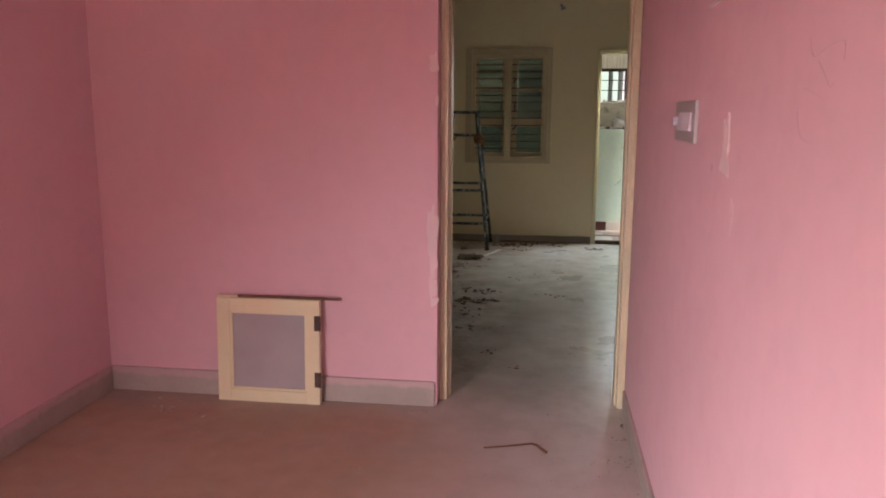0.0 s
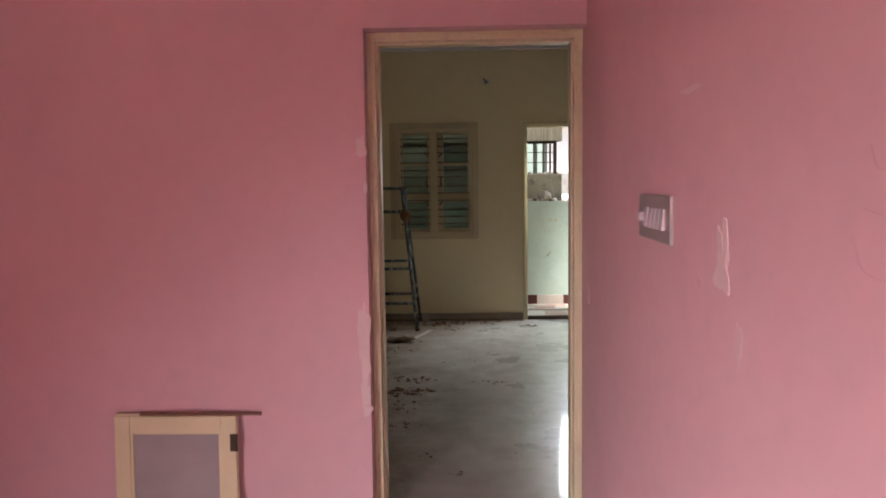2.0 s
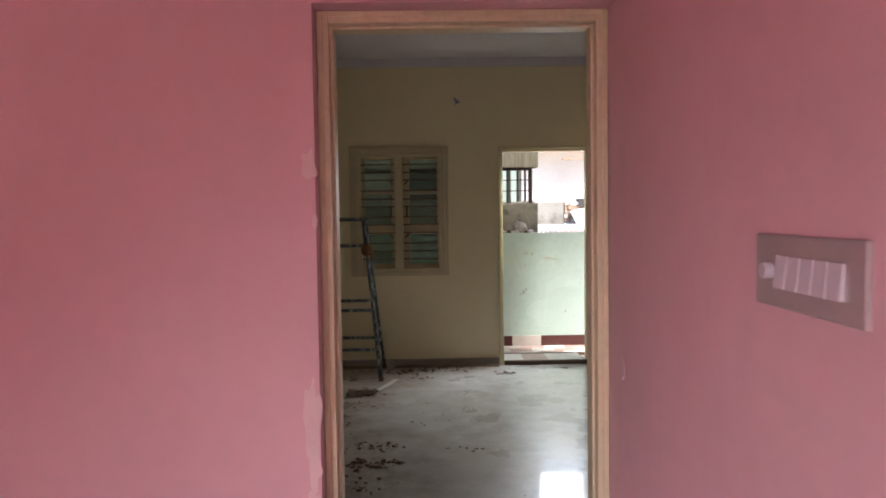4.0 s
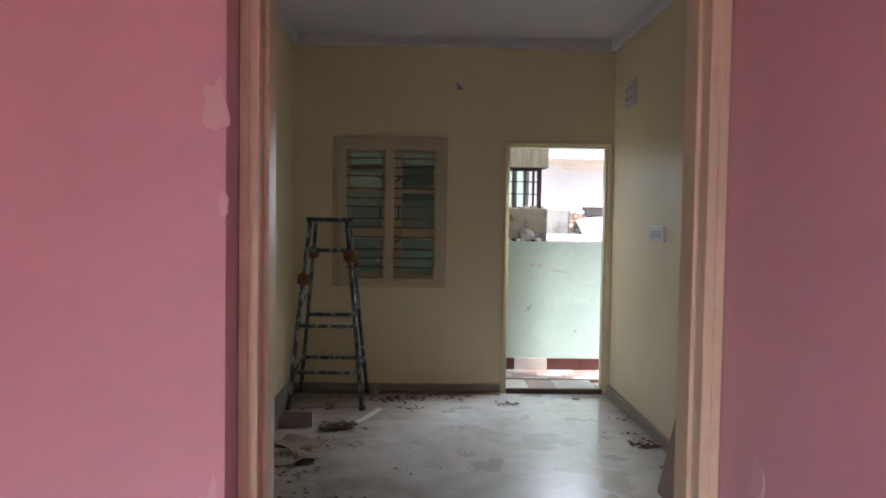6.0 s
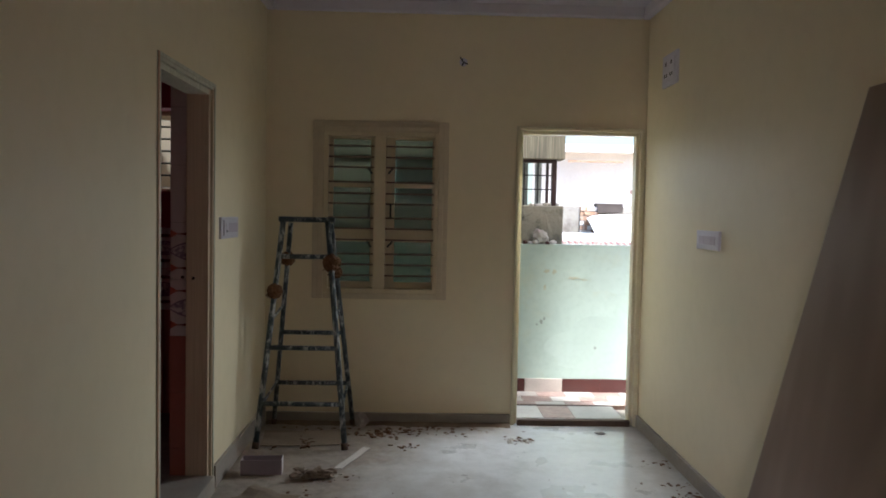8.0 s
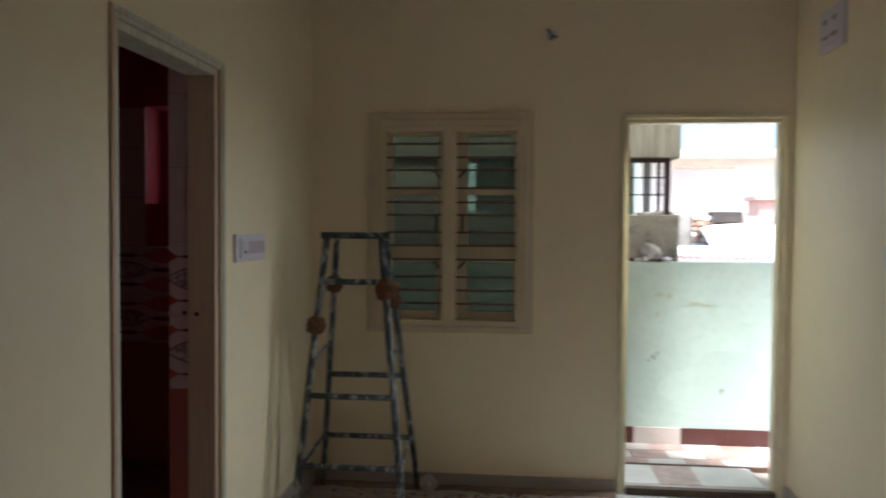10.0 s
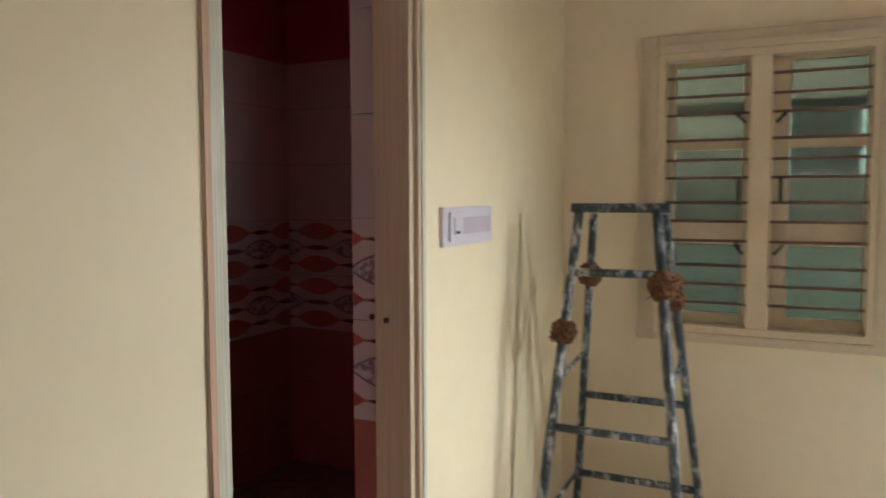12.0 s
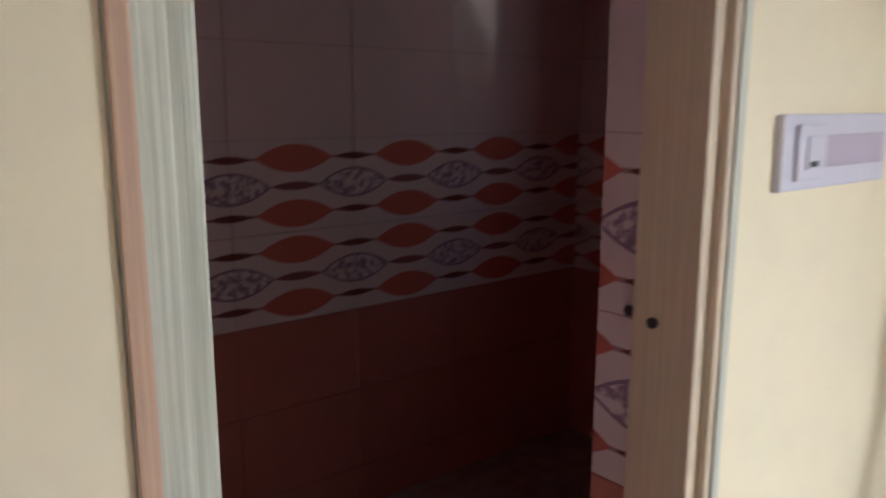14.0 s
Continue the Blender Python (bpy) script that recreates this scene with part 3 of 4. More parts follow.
def ventilator():
    """Louvred opening in the outer wall of the bathroom; it shows in the glazed tiles."""
    v = thing("window_2", (-2.2, 9.8, 1.62), "small louvred bathroom ventilator with frosted glass slats", "window", kind="structure")
    y0, y1 = 9.77, 9.84
    part("window_frame", boxes((-2.45, -2.425, y0, y1, 1.62, 2.22), (-1.975, -1.95, y0, y1, 1.62, 2.22), (-2.425, -1.975, y0, y1, 2.195, 2.22), (-2.425, -1.975, y0, y1, 1.62, 1.645), bevel=0.003), WINDOWPAINT, v)
    for k in range(6):
        bm = boxes((-2.423, -1.977, -0.0025, 0.0025, -0.054, 0.054))
        bmesh.ops.transform(bm, matrix=pose(0, 9.805, 1.70 + 0.09 * k, -35, 0, 0), verts=bm.verts)
        part("slat", bm, LOUVREGLASS, v).visible_shadow = False
    # added dark bars that draw the dark lines between the slats
    for k in range(5):
        part("slat_edge_line", tubes(((-2.425, 9.765, 1.745 + 0.09 * k), (-1.975, 9.765, 1.745 + 0.09 * k)), r=0.007, sides=6), IRON, v)


ventilator()


def pipe_stub(y, z):
    p = thing("pipe_end", (BX0, y, z), "dark capped pipe end on the bathroom tiles", "pipe", "pipe ends on the tiles")
    bm = bmesh.new()
    tube(bm, (BX0 + 0.002, y, z), (BX0 + 0.045, y, z), 0.016, 14)
    part("stub", smooth(bm, False), DARKPLASTIC, p)
    bm = bmesh.new()
    tube(bm, (BX0 + 0.045, y, z), (BX0 + 0.06, y, z), 0.021, 14)
    part("cap", bm, DARKPLASTIC, p)


pipe_stub(8.68, 2.146)
pipe_stub(8.845, 2.150)


# ---- window ----
def window():
    w = thing("window_1", (-0.65, RY1, WZ0), "cream timber casement window, shut, behind brown iron bars", "window", kind="structure")
    for a, b, c, d, y in ((-1.128, -0.18, 0.888, 2.137, 0.024), (-1.093, -0.213, 0.908, 2.10, 0.036)):
        part("surround", boxes((a, WX0, RY1 - y, RY1 + 0.004 - y * 0.1, c, d), (WX1, b, RY1 - y, RY1 + 0.004 - y * 0.1, c, d), (WX0, WX1, RY1 - y, RY1 + 0.004 - y * 0.1, 2.06, d), (WX0, WX1, RY1 - y, RY1 + 0.004 - y * 0.1, c, 0.93), bevel=0.009), SURROUND, w)
    part("window_frame", boxes((WX0, WX0 + 0.03, RY1 - 0.03, RY1 + 0.10, WZ0, WZ1), (WX1 - 0.03, WX1, RY1 - 0.03, RY1 + 0.10, WZ0, WZ1), (WX0 + 0.03, WX1 - 0.03, RY1 - 0.03, RY1 + 0.10, WZ1 - 0.03, WZ1), (WX0 + 0.03, WX1 - 0.03, RY1 - 0.03, RY1 + 0.10, WZ0, WZ0 + 0.03), bevel=0.004), WINDOWPAINT, w)
    part("mullion", boxes((-0.70, -0.618, RY1 - 0.03, RY1 + 0.10, WZ0 + 0.03, WZ1 - 0.03), bevel=0.006), WINDOWPAINT, w)
    panes = ((1.718, 2.012), (1.382, 1.674), (1.005, 1.29))
    for x0, x1, g0, g1, side in ((-1.02, -0.70, -0.992, -0.728, 1), (-0.618, -0.28, -0.557, -0.292, -1)):
        y0, y1 = RY1 + 0.045, RY1 + 0.085
        rows = [(x0, g0, y0, y1, 0.96, 2.03), (g1, x1, y0, y1, 0.96, 2.03), (g0, g1, y0, y1, 2.012, 2.03), (g0, g1, y0, y1, 1.674, 1.718), (g0, g1, y0, y1, 1.29, 1.382), (g0, g1, y0, y1, 0.96, 1.005)]
        sash = part("casement", boxes(*rows, bevel=0.004), WINDOWPAINT, w)
        for z0, z1 in panes:
            pane = part("pane", boxes((g0 - 0.004, g1 + 0.004, y0 + 0.016, y0 + 0.02, z0 - 0.004, z1 + 0.004)), GLASS, sash, "dirty greenish glass pane")
            pane.visible_shadow = False
        inner = -0.715 if side > 0 else -0.602
        for z in (1.785, 1.27):
            part("latch", tubes(((inner - side * 0.03, RY1 - 0.012, z + 0.02), (inner, RY1 - 0.012, z - 0.015)), ((inner - side * 0.03, RY1 + 0.05, z + 0.02), (inner - side * 0.03, RY1 - 0.012, z + 0.02)), r=0.007), IRON, sash, "black iron hook latch")
        hx = inner - side * 0.02
        part("handle", tubes(((hx, RY1 - 0.018, 1.46), (hx, RY1 - 0.018, 1.562)), ((hx, RY1 - 0.018, 1.465), (hx, RY1 + 0.05, 1.465)), ((hx, RY1 - 0.018, 1.55), (hx, RY1 + 0.05, 1.55)), r=0.007), IRON, sash, "black iron pull handle")
    for x0, x1 in ((-1.035, -0.69), (-0.628, -0.262)):
        for z in (1.963, 1.886, 1.814, 1.711, 1.631, 1.559, 1.459, 1.384, 1.305, 1.205, 1.129, 1.052):
            part("bar", boxes((x0, x1, RY1 + 0.004, RY1 + 0.014, z - 0.006, z + 0.006), bevel=0.002), BARS, w)
    return w


window()


# ---- switch boards ----
def switch_board(name, x, face, y0, y1, z0, z1, label, plate, mods, knob=False, grey=False):
    """A plate on a wall across x; face is +1 or -1, the way it looks."""
    b = thing(name, (x, (y0 + y1) / 2, (z0 + z1) / 2), label, "switch board", "switch boards")
    t = x + face * (0.009 if knob else 0.014)

    def rows(a, b_, c0, c1, d0, d1):
        return (min(a, b_), max(a, b_), c0, c1, d0, d1)

    part("plate", boxes(rows(x - face * 0.003, t, y0, y1, z0, z1), bevel=0.004), plate, b)
    h = (z1 - z0) * 0.22
    cz = (z0 + z1) / 2
    n = len(mods)
    m0, m1 = y0 + (y1 - y0) * 0.14, y1 - (y1 - y0) * 0.12
    w = (m1 - m0) / n
    for k, kind in enumerate(mods):
        a0, a1 = m0 + k * w + 0.002, m0 + (k + 1) * w - 0.002
        if mods == "mb":
            a0, a1 = ((y0 + 0.035, y0 + 0.125), (y0 + 0.127, y1 - 0.024))[k]
        if kind == "s":
            bm = bmesh.new()
            v = box(bm, *rows(t, t + face * 0.009, a0, a1, cz - h, cz + h))
            for p in v:
                if abs(p.co.x - t) > 0.004 and p.co.z > cz:
                    p.co.x -= face * 0.006
            part("rocker_switch", bevelled(bm, 0.0015), PLATE, b)
        elif kind == "k":
            bm = bmesh.new()
            tube(bm, (t, (a0 + a1) / 2, cz), (t + face * 0.016, (a0 + a1) / 2, cz), 0.013, 20)
            part("regulator_knob", bm, PLATE, b, "white plastic regulator knob")
        elif kind == "m":
            mod = part("switch_module", boxes(rows(t, t + face * 0.008, a0, a1, cz - h * 1.7, cz + h * 1.7), bevel=0.006), PLATE, b)
            part("rocker", boxes(rows(t + face * 0.008, t + face * 0.012, a0 + 0.024, a1 - 0.026, cz - h * 1.0, cz + h * 1.0), bevel=0.002), PLATE, mod)
            part("indicator", boxes(rows(t + face * 0.011, t + face * 0.0125, a0 + 0.030, a1 - 0.034, cz - h * 0.85, cz - h * 0.5)), DARKPLASTIC, mod, "small dark indicator window")
        elif kind == "b":
            part("blank_insert", boxes(rows(t, t + face * 0.004, a0, a1, cz - h, cz + h), bevel=0.002), PLATEGREY, b)
        elif kind == "o":
            so = part("socket", boxes(rows(t, t + face * 0.006, a0, a1, cz - h * 1.6, cz + h * 1.6), bevel=0.002), PLATE, b)
            for dy, dz, rr in ((-0.22, -0.75, 0.012), (0.22, -0.75, 0.012), (0, 0.9, 0.015)):
                yy = (a0 + a1) / 2 + dy * (a1 - a0) * 0.8
                bm = bmesh.new()
                tube(bm, (t + face * 0.004, yy, cz + dz * h), (t + face * 0.0072, yy, cz + dz * h), rr, 10)
                part("pin_hole", bm, DARKPLASTIC, so)
    return b


switch_board("switch_board", PX1, -1, 2.915, 3.25, 1.346, 1.465, "steel-faced switch board with white rockers on pink wall", METALPLATE, "sssssk", True)
switch_board("switch_board", RX0, 1, 8.137, 8.51, 1.338, 1.458, "white plastic switch board on pale yellow wall", PLATE, "mb")
switch_board("switch_board", RX1, -1, 7.925, 8.25, 1.333, 1.437, "white switch board beside the balcony doorway", PLATE, "bbb")
switch_board("socket_board", RX1, -1, 8.70, 8.99, 2.345, 2.55, "white high-level socket board with dark pin holes", PLATE, "oo")


# wall hook
def hook():
    h = thing("wall_hook", (-0.09, RY1, 2.56), "small dark wire end on pale yellow wall", "hook")
    bm = bmesh.new()
    tube(bm, (-0.09, RY1 + 0.004, 2.56), (-0.09, RY1 - 0.006, 2.56), 0.028, 16)
    part("rose", bm, PLATE, h)
    part("wire", tubes(((-0.09, RY1, 2.56), (-0.115, RY1 - 0.05, 2.585)), ((-0.09, RY1, 2.56), (-0.065, RY1 - 0.05, 2.54)), ((-0.09, RY1, 2.56), (-0.10, RY1 - 0.04, 2.53)), r=0.005, sides=6), IRON, h)


hook()


# ---- loose window sash against the pink wall ----
def loose_sash():
    s = thing("window_sash", (-1.548, 4.21, 0), "small cream window sash with frosted glass leaning on skirting", "window sash")
    w, h, t, r = 0.526, 0.525, 0.034, 0.066
    lean = pose(-1.548, 4.199, 0, 0, 0, 0) @ pose(0, 0, 0, -2.6, 0, 0)
    x0, x1 = -w / 2, w / 2

    def put(bm):
        bmesh.ops.transform(bm, matrix=lean, verts=bm.verts)
        return bm

    part("stile", put(boxes((x0, x0 + r, 0, t, 0, h), bevel=0.004)), SASH, s)
    part("stile", put(boxes((x1 - r, x1, 0, t, 0, h), bevel=0.004)), SASH, s)
    part("rail", put(boxes((x0 + r, x1 - r, 0.001, t - 0.001, 0, r * 0.9), bevel=0.004)), SASH, s)
    part("rail", put(boxes((x0 + r, x1 - r, 0.001, t - 0.001, h - r, h), bevel=0.004)), SASH, s)
    part("beading", put(boxes((x0 + r, x0 + r + 0.012, 0.006, t - 0.004, r * 0.9, h - r), (x1 - r - 0.012, x1 - r, 0.006, t - 0.004, r * 0.9, h - r), (x0 + r + 0.012, x1 - r - 0.012, 0.006, t - 0.004, r * 0.9, r * 0.9 + 0.012), (x0 + r + 0.012, x1 - r - 0.012, 0.006, t - 0.004, h - r - 0.012, h - r), bevel=0.002)), SASH, s)
    part("pane", put(boxes((x0 + r, x1 - r, 0.015, 0.02, r * 0.9, h - r))), FROST, s, "dusty frosted glass pane")
    for z in (0.09, 0.375):
        hg = part("hinge", put(boxes((x1 - 0.026, x1 + 0.002, -0.0025, 0.0, z, z + 0.075))), RUST, s, "dark rusted butt hinge")
        bm = bmesh.new()
        tube(bm, (x1 + 0.003, -0.003, z), (x1 + 0.003, -0.003, z + 0.075), 0.005, 10)
        part("hinge_pin", put(bm), RUST, hg)
    solid("wooden_board", boxes((-1.812, -1.325, 4.238, 4.2585, 0, 0.532), bevel=0.004), SASH, "cream painted board standing behind the sash", "board")
    st = solid("wooden_stick", boxes((-1.70, -1.175, 4.224, 4.238, 0.526, 0.538), bevel=0.003), WOODSTICK, "thin dark wooden stick lying on the sash", "stick")
    st.matrix_world = pose(0, 0, 0.002) @ Matrix.Identity(4)


loose_sash()


# ---- ladder ----
def ladder():
    f = {"l": (Vector((-1.38, 8.73, 0)), Vector((-1.245, 8.88, 1.44))), "r": (Vector((-0.818, 8.73, 0)), Vector((-0.962, 8.88, 1.44)))}
    k = {"l": (Vector((-1.375, 9.30, 0)), Vector((-1.21, 8.95, 1.42))), "r": (Vector((-0.82, 9.30, 0)), Vector((-0.948, 8.95, 1.42)))}
    lad = thing("step_ladder", (-1.12, 8.95, 0), "blue steel step ladder splashed with white paint, standing open", "ladder")

    def at(leg, z):
        a, b = leg
        return a.lerp(b, z / b.z)

    for legs, r in ((f, 0.0185), (k, 0.016)):
        for s in "lr":
            a, b = legs[s]
            bm = bmesh.new()
            tube(bm, a, b, r, 12)
            leg = part("leg", smooth(bm), SPLASH, lad)
            bm = bmesh.new()
            tube(bm, a, a.lerp(b, 0.03), r * 1.2, 12)
            part("foot", smooth(bm), RUST, leg)
    part("top_bar", bevelled(boxes((-1.275, -0.915, 8.865, 8.90, 1.428, 1.462)), 0.006), SPLASH, lad)
    for legs, zs in ((f, (1.208, 0.63, 0.28)), (k, (0.677, 0.312))):
        for z in zs:
            a, b = at(legs["l"], z), at(legs["r"], z)
            bm = bmesh.new()
            tube(bm, a, b, 0.0155, 12)
            part("rung", smooth(bm), SPLASH, lad)
    for s in "lr":
        for za, zb in ((0.80, 0.87), (0.26, 0.325)):
            bm = bmesh.new()
            tube(bm, at(f[s], za), at(k[s], zb), 0.009, 8)
            part("stay", smooth(bm), SPLASH, lad)
    for leg, z, size, seed in ((f["l"], 0.985, 0.046, 3), (k["l"], 1.185, 0.044, 5), (f["r"], 1.17, 0.05, 8), (k["r"], 1.165, 0.036, 11), (k["r"], 1.10, 0.036, 14)):
        c = at(leg, z)
        knot = thing("rope_knot", c, "lump of brown coir rope tied round the ladder leg", "rope", "rope knots on the ladder")
        bm = bmesh.new()
        blob(bm, c, size * 0.85, size * 0.85, size, seed, 0.5, 3)
        part("core", smooth(bm), COIR, knot)
        rnd = random.Random(seed)
        bm = bmesh.new()
        for _ in range(46):
            d = Vector((rnd.gauss(0, 1), rnd.gauss(0, 1), rnd.gauss(0, 1))).normalized()
            e = d.cross(Vector((rnd.gauss(0, 1), rnd.gauss(0, 1), rnd.gauss(0, 1)))).normalized()
            p = [c + (d * math.cos(a) + e * math.sin(a)) * size * rnd.uniform(0.9, 1.12) for a in (0, 0.5, 1.0, 1.5)]
            for q in range(3):
                tube(bm, p[q], p[q + 1], 0.004, 5)
        for _ in range(7):
            d = Vector((rnd.gauss(0, 1), rnd.gauss(0, 1), rnd.gauss(-0.6, 0.6))).normalized()
            tube(bm, c + d * size * 0.8, c + d * size * rnd.uniform(1.2, 1.6), 0.0025, 4)
        part("fibre_wrap", smooth(bm), COIR, knot)


ladder()


# ---- veneer sheet against the right wall ----
def sheet():
    bm = bmesh.new()
    ring = [(0.92, 7.02, 0), (1.185, 6.58, 1.97), (1.185, 5.78, 1.97), (0.92, 5.78, 0)]
    a = [bm.verts.new(p) for p in ring]
    b = [bm.verts.new((x + 0.018, y, z)) for x, y, z in ring]
    bm.faces.new(a)
    bm.faces.new(b)
    for q in range(4):
        bm.faces.new((a[q], a[(q + 1) % 4], b[(q + 1) % 4], b[q]))
    solid("veneer_sheet", bm, VENEER, "brown wood veneer sheet leaning on yellow wall", "board")


sheet()


# ---- marks on the walls ----
def patch(name, rows, mat, label, category="wall patch"):
    for k, (c, ax, ay, w, h, seed) in enumerate(rows):
        bm = bmesh.new()
        flake(bm, c, ax, ay, w, h, seed, 0.0012 + 0.0007 * (k % 4), 34, 0.45)
        solid(name, bm, mat, label, category, kind="structure")


EX, EY, EZ, SOUTH = (1, 0, 0), (0, 1, 0), (0, 0, 1), (0, -1, 0)
FACE = PY1
patch("plaster_patch", [((-0.735, FACE, 0.89), EX, EZ, 0.05, 0.21, 1), ((-0.73, FACE, 0.71), EX, EZ, 0.045, 0.11, 2), ((-0.735, FACE, 0.60), EX, EZ, 0.05, 0.09, 3), ((-0.728, FACE, 0.53), EX, EZ, 0.04, 0.05, 4)], PLASTER, "bare putty patch beside the door frame")
patch("plaster_patch", [((-0.732, FACE, 1.655), EX, EZ, 0.045, 0.085, 14), ((-0.716, FACE, 1.485), EX, EZ, 0.016, 0.045, 17)], PLASTER, "bare putty patch beside the door frame")
patch("plaster_patch", [((PX1, 2.558, 1.335), SOUTH, EZ, 0.085, 0.085, 5), ((PX1, 2.572, 1.385), SOUTH, (0, 0.15, 0.99), 0.03, 0.06, 6), ((PX1, 2.54, 1.388), SOUTH, (0, 0.1, 0.99), 0.026, 0.07, 8), ((PX1, 2.78, 1.70), SOUTH, (0, -0.2, 0.98), 0.13, 0.016, 19)], PLASTER, "bare putty patch on the pink wall")
patch("wall_stain", [((PX1, 2.70, 1.285), SOUTH, EZ, 0.016, 0.03, 21)], CRACK, "small brown scuff on the pink wall", "stain")
patch("faint_patch", [((PX1, 2.465, 1.205), SOUTH, EZ, 0.035, 0.075, 61), ((PX1, 4.20, 1.03), SOUTH, EZ, 0.045, 0.06, 62)], FAINT, "faint filled patch on the pink wall")
patch("fresh_paint", [((1.12, 10.40, 0.40), EX, EZ, 0.72, 0.46, 31), ((1.25, 10.40, 0.95), EX, EZ, 0.42, 0.20, 33)], FRESHGREEN, "paler repainted area on the parapet", "paint patch")
patch("parapet_stain", [((0.70, 10.398, 1.03), EX, EZ, 0.045, 0.03, 41), ((0.765, 10.398, 1.025), EX, EZ, 0.04, 0.035, 42), ((0.69, 10.398, 0.89), EX, EZ, 0.02, 0.05, 43), ((0.93, 10.398, 0.975), EX, EZ, 0.09, 0.022, 44), ((1.02, 10.398, 0.962), EX, EZ, 0.06, 0.016, 45)], OCHRE, "ochre stain on the pale green parapet", "stain")
patch("parapet_stain", [((0.665, 10.396, 0.60), EX, EZ, 0.03, 0.035, 51), ((0.69, 10.396, 0.625), EX, EZ, 0.02, 0.03, 52), ((0.63, 10.396, 0.575), EX, EZ, 0.015, 0.015, 53), ((1.13, 10.396, 0.38), EX, EZ, 0.02, 0.03, 54), ((1.02, 10.396, 0.075), EX, EZ, 0.10, 0.02, 55)], MOULD, "grey mould spot on the pale green parapet", "stain")


def hairline(rows):
    """A fine wavering crack on the pink wall through (y, z) turning points."""
    pts = [Vector((PX1 - 0.0005, y, z)) for y, z in rows]
    bm = bmesh.new()
    steps = []
    for q in range(len(pts) - 1):
        for u in (0, 0.25, 0.5, 0.75):
            p0, p1, p2, p3 = pts[max(q - 1, 0)], pts[q], pts[q + 1], pts[min(q + 2, len(pts) - 1)]
            p = 0.5 * (2 * p1 + (p2 - p0) * u + (2 * p0 - 5 * p1 + 4 * p2 - p3) * u * u + (3 * p1 - p0 - 3 * p2 + p3) * u ** 3)
            steps.append(p)
    steps.append(pts[-1])
    for a, c in zip(steps, steps[1:]):
        if (c - a).length > 1e-4:
            tube(bm, a, c, 0.00045, 5)
    solid("hairline_crack", bm, CRACK, "fine curved hairline crack on pink wall", "crack", kind="structure")


hairline([(1.985, 1.65), (1.962, 1.61), (1.935, 1.63), (1.91, 1.66)])
hairline([(2.02, 1.545), (1.997, 1.514), (1.93, 1.525), (1.872, 1.527), (1.868, 1.50)])
hairline([(1.97, 1.505), (1.945, 1.488), (1.917, 1.466), (1.90, 1.47)])
hairline([(2.04, 1.468), (1.99, 1.46), (1.94, 1.448)])
hairline([(2.057, 1.432), (2.03, 1.39), (1.968, 1.382)])

# ---- rubbish on the floors ----
def crumbs(name, label, mat, seed, spots):
    """Crumbs and chips scattered round spots (x, y, spread, count, size)."""
    rnd = random.Random(seed)
    bm = bmesh.new()
    for x, y, spread, count, size in spots:
        for _ in range(count):
            px, py = x + rnd.gauss(0, spread), y + rnd.gauss(0, spread * 0.6)
            if y > PY1:
                px, py = min(max(px, RX0 + 0.04), RX1 - 0.04), min(py, RY1 - 0.04)
            else:
                px, py = min(max(px, PX0 + 0.04), PX1 - 0.03), min(py, PY1 - 0.04)
            s = size * rnd.uniform(0.3, 1.3)
            a = rnd.uniform(0, 6.28)
            m = pose(px, py, 0.002, 0, 0, math.degrees(a)) @ Matrix.Diagonal((s, s * rnd.uniform(0.3, 0.8), s * rnd.uniform(0.1, 0.35), 1))
            r = bmesh.ops.create_icosphere(bm, subdivisions=1, radius=1.0, matrix=m)
            for v in r["verts"]:
                v.co.x += rnd.uniform(-0.25, 0.25) * s
                v.co.y += rnd.uniform(-0.25, 0.25) * s
                v.co.z = max(0.0005, v.co.z + rnd.uniform(0, 0.15) * s)
    return solid(name, bm, mat, label, "debris", kind="stuff")


crumbs("floor_debris", "dry brown leaf and mud crumbs on cement floor", DEBRIS, 4, [
    (-0.75, 6.45, 0.10, 60, 0.022), (-0.70, 6.80, 0.07, 30, 0.018), (-0.80, 6.1, 0.10, 24, 0.016), (-0.95, 6.9, 0.12, 24, 0.014), (-0.70, 5.7, 0.10, 20, 0.014),
    (-0.15, 6.73, 0.07, 12, 0.014), (-0.35, 4.92, 0.03, 4, 0.013), (-0.55, 5.2, 0.05, 6, 0.014), (1.12, 7.95, 0.07, 40, 0.016), (1.1, 8.5, 0.05, 14, 0.012),
    (0.33, 8.98, 0.05, 26, 0.016), (-0.5, 9.12, 0.08, 40, 0.020), (-0.25, 9.2, 0.12, 40, 0.016), (-1.1, 8.85, 0.10, 36, 0.022), (-1.0, 9.15, 0.12, 40, 0.018),
    (-1.30, 7.65, 0.08, 50, 0.018), (-1.15, 7.3, 0.12, 50, 0.016), (-1.0, 7.9, 0.14, 26, 0.013), (-0.9, 8.2, 0.10, 26, 0.014), (-0.2, 7.6, 0.25, 10, 0.008), (0.3, 8.0, 0.3, 10, 0.007), (-1.2, 6.2, 0.15, 40, 0.015),
    (1.13, 7.85, 0.05, 34, 0.024), (1.08, 8.15, 0.06, 14, 0.013), (1.16, 7.45, 0.05, 16, 0.016), (-0.62, 9.05, 0.07, 34, 0.024), (-0.45, 8.8, 0.06, 14, 0.018), (0.05, 9.24, 0.12, 26, 0.015),
    (-0.3, 7.35, 0.12, 7, 0.013), (0.18, 4.15, 0.02, 6, 0.008)])
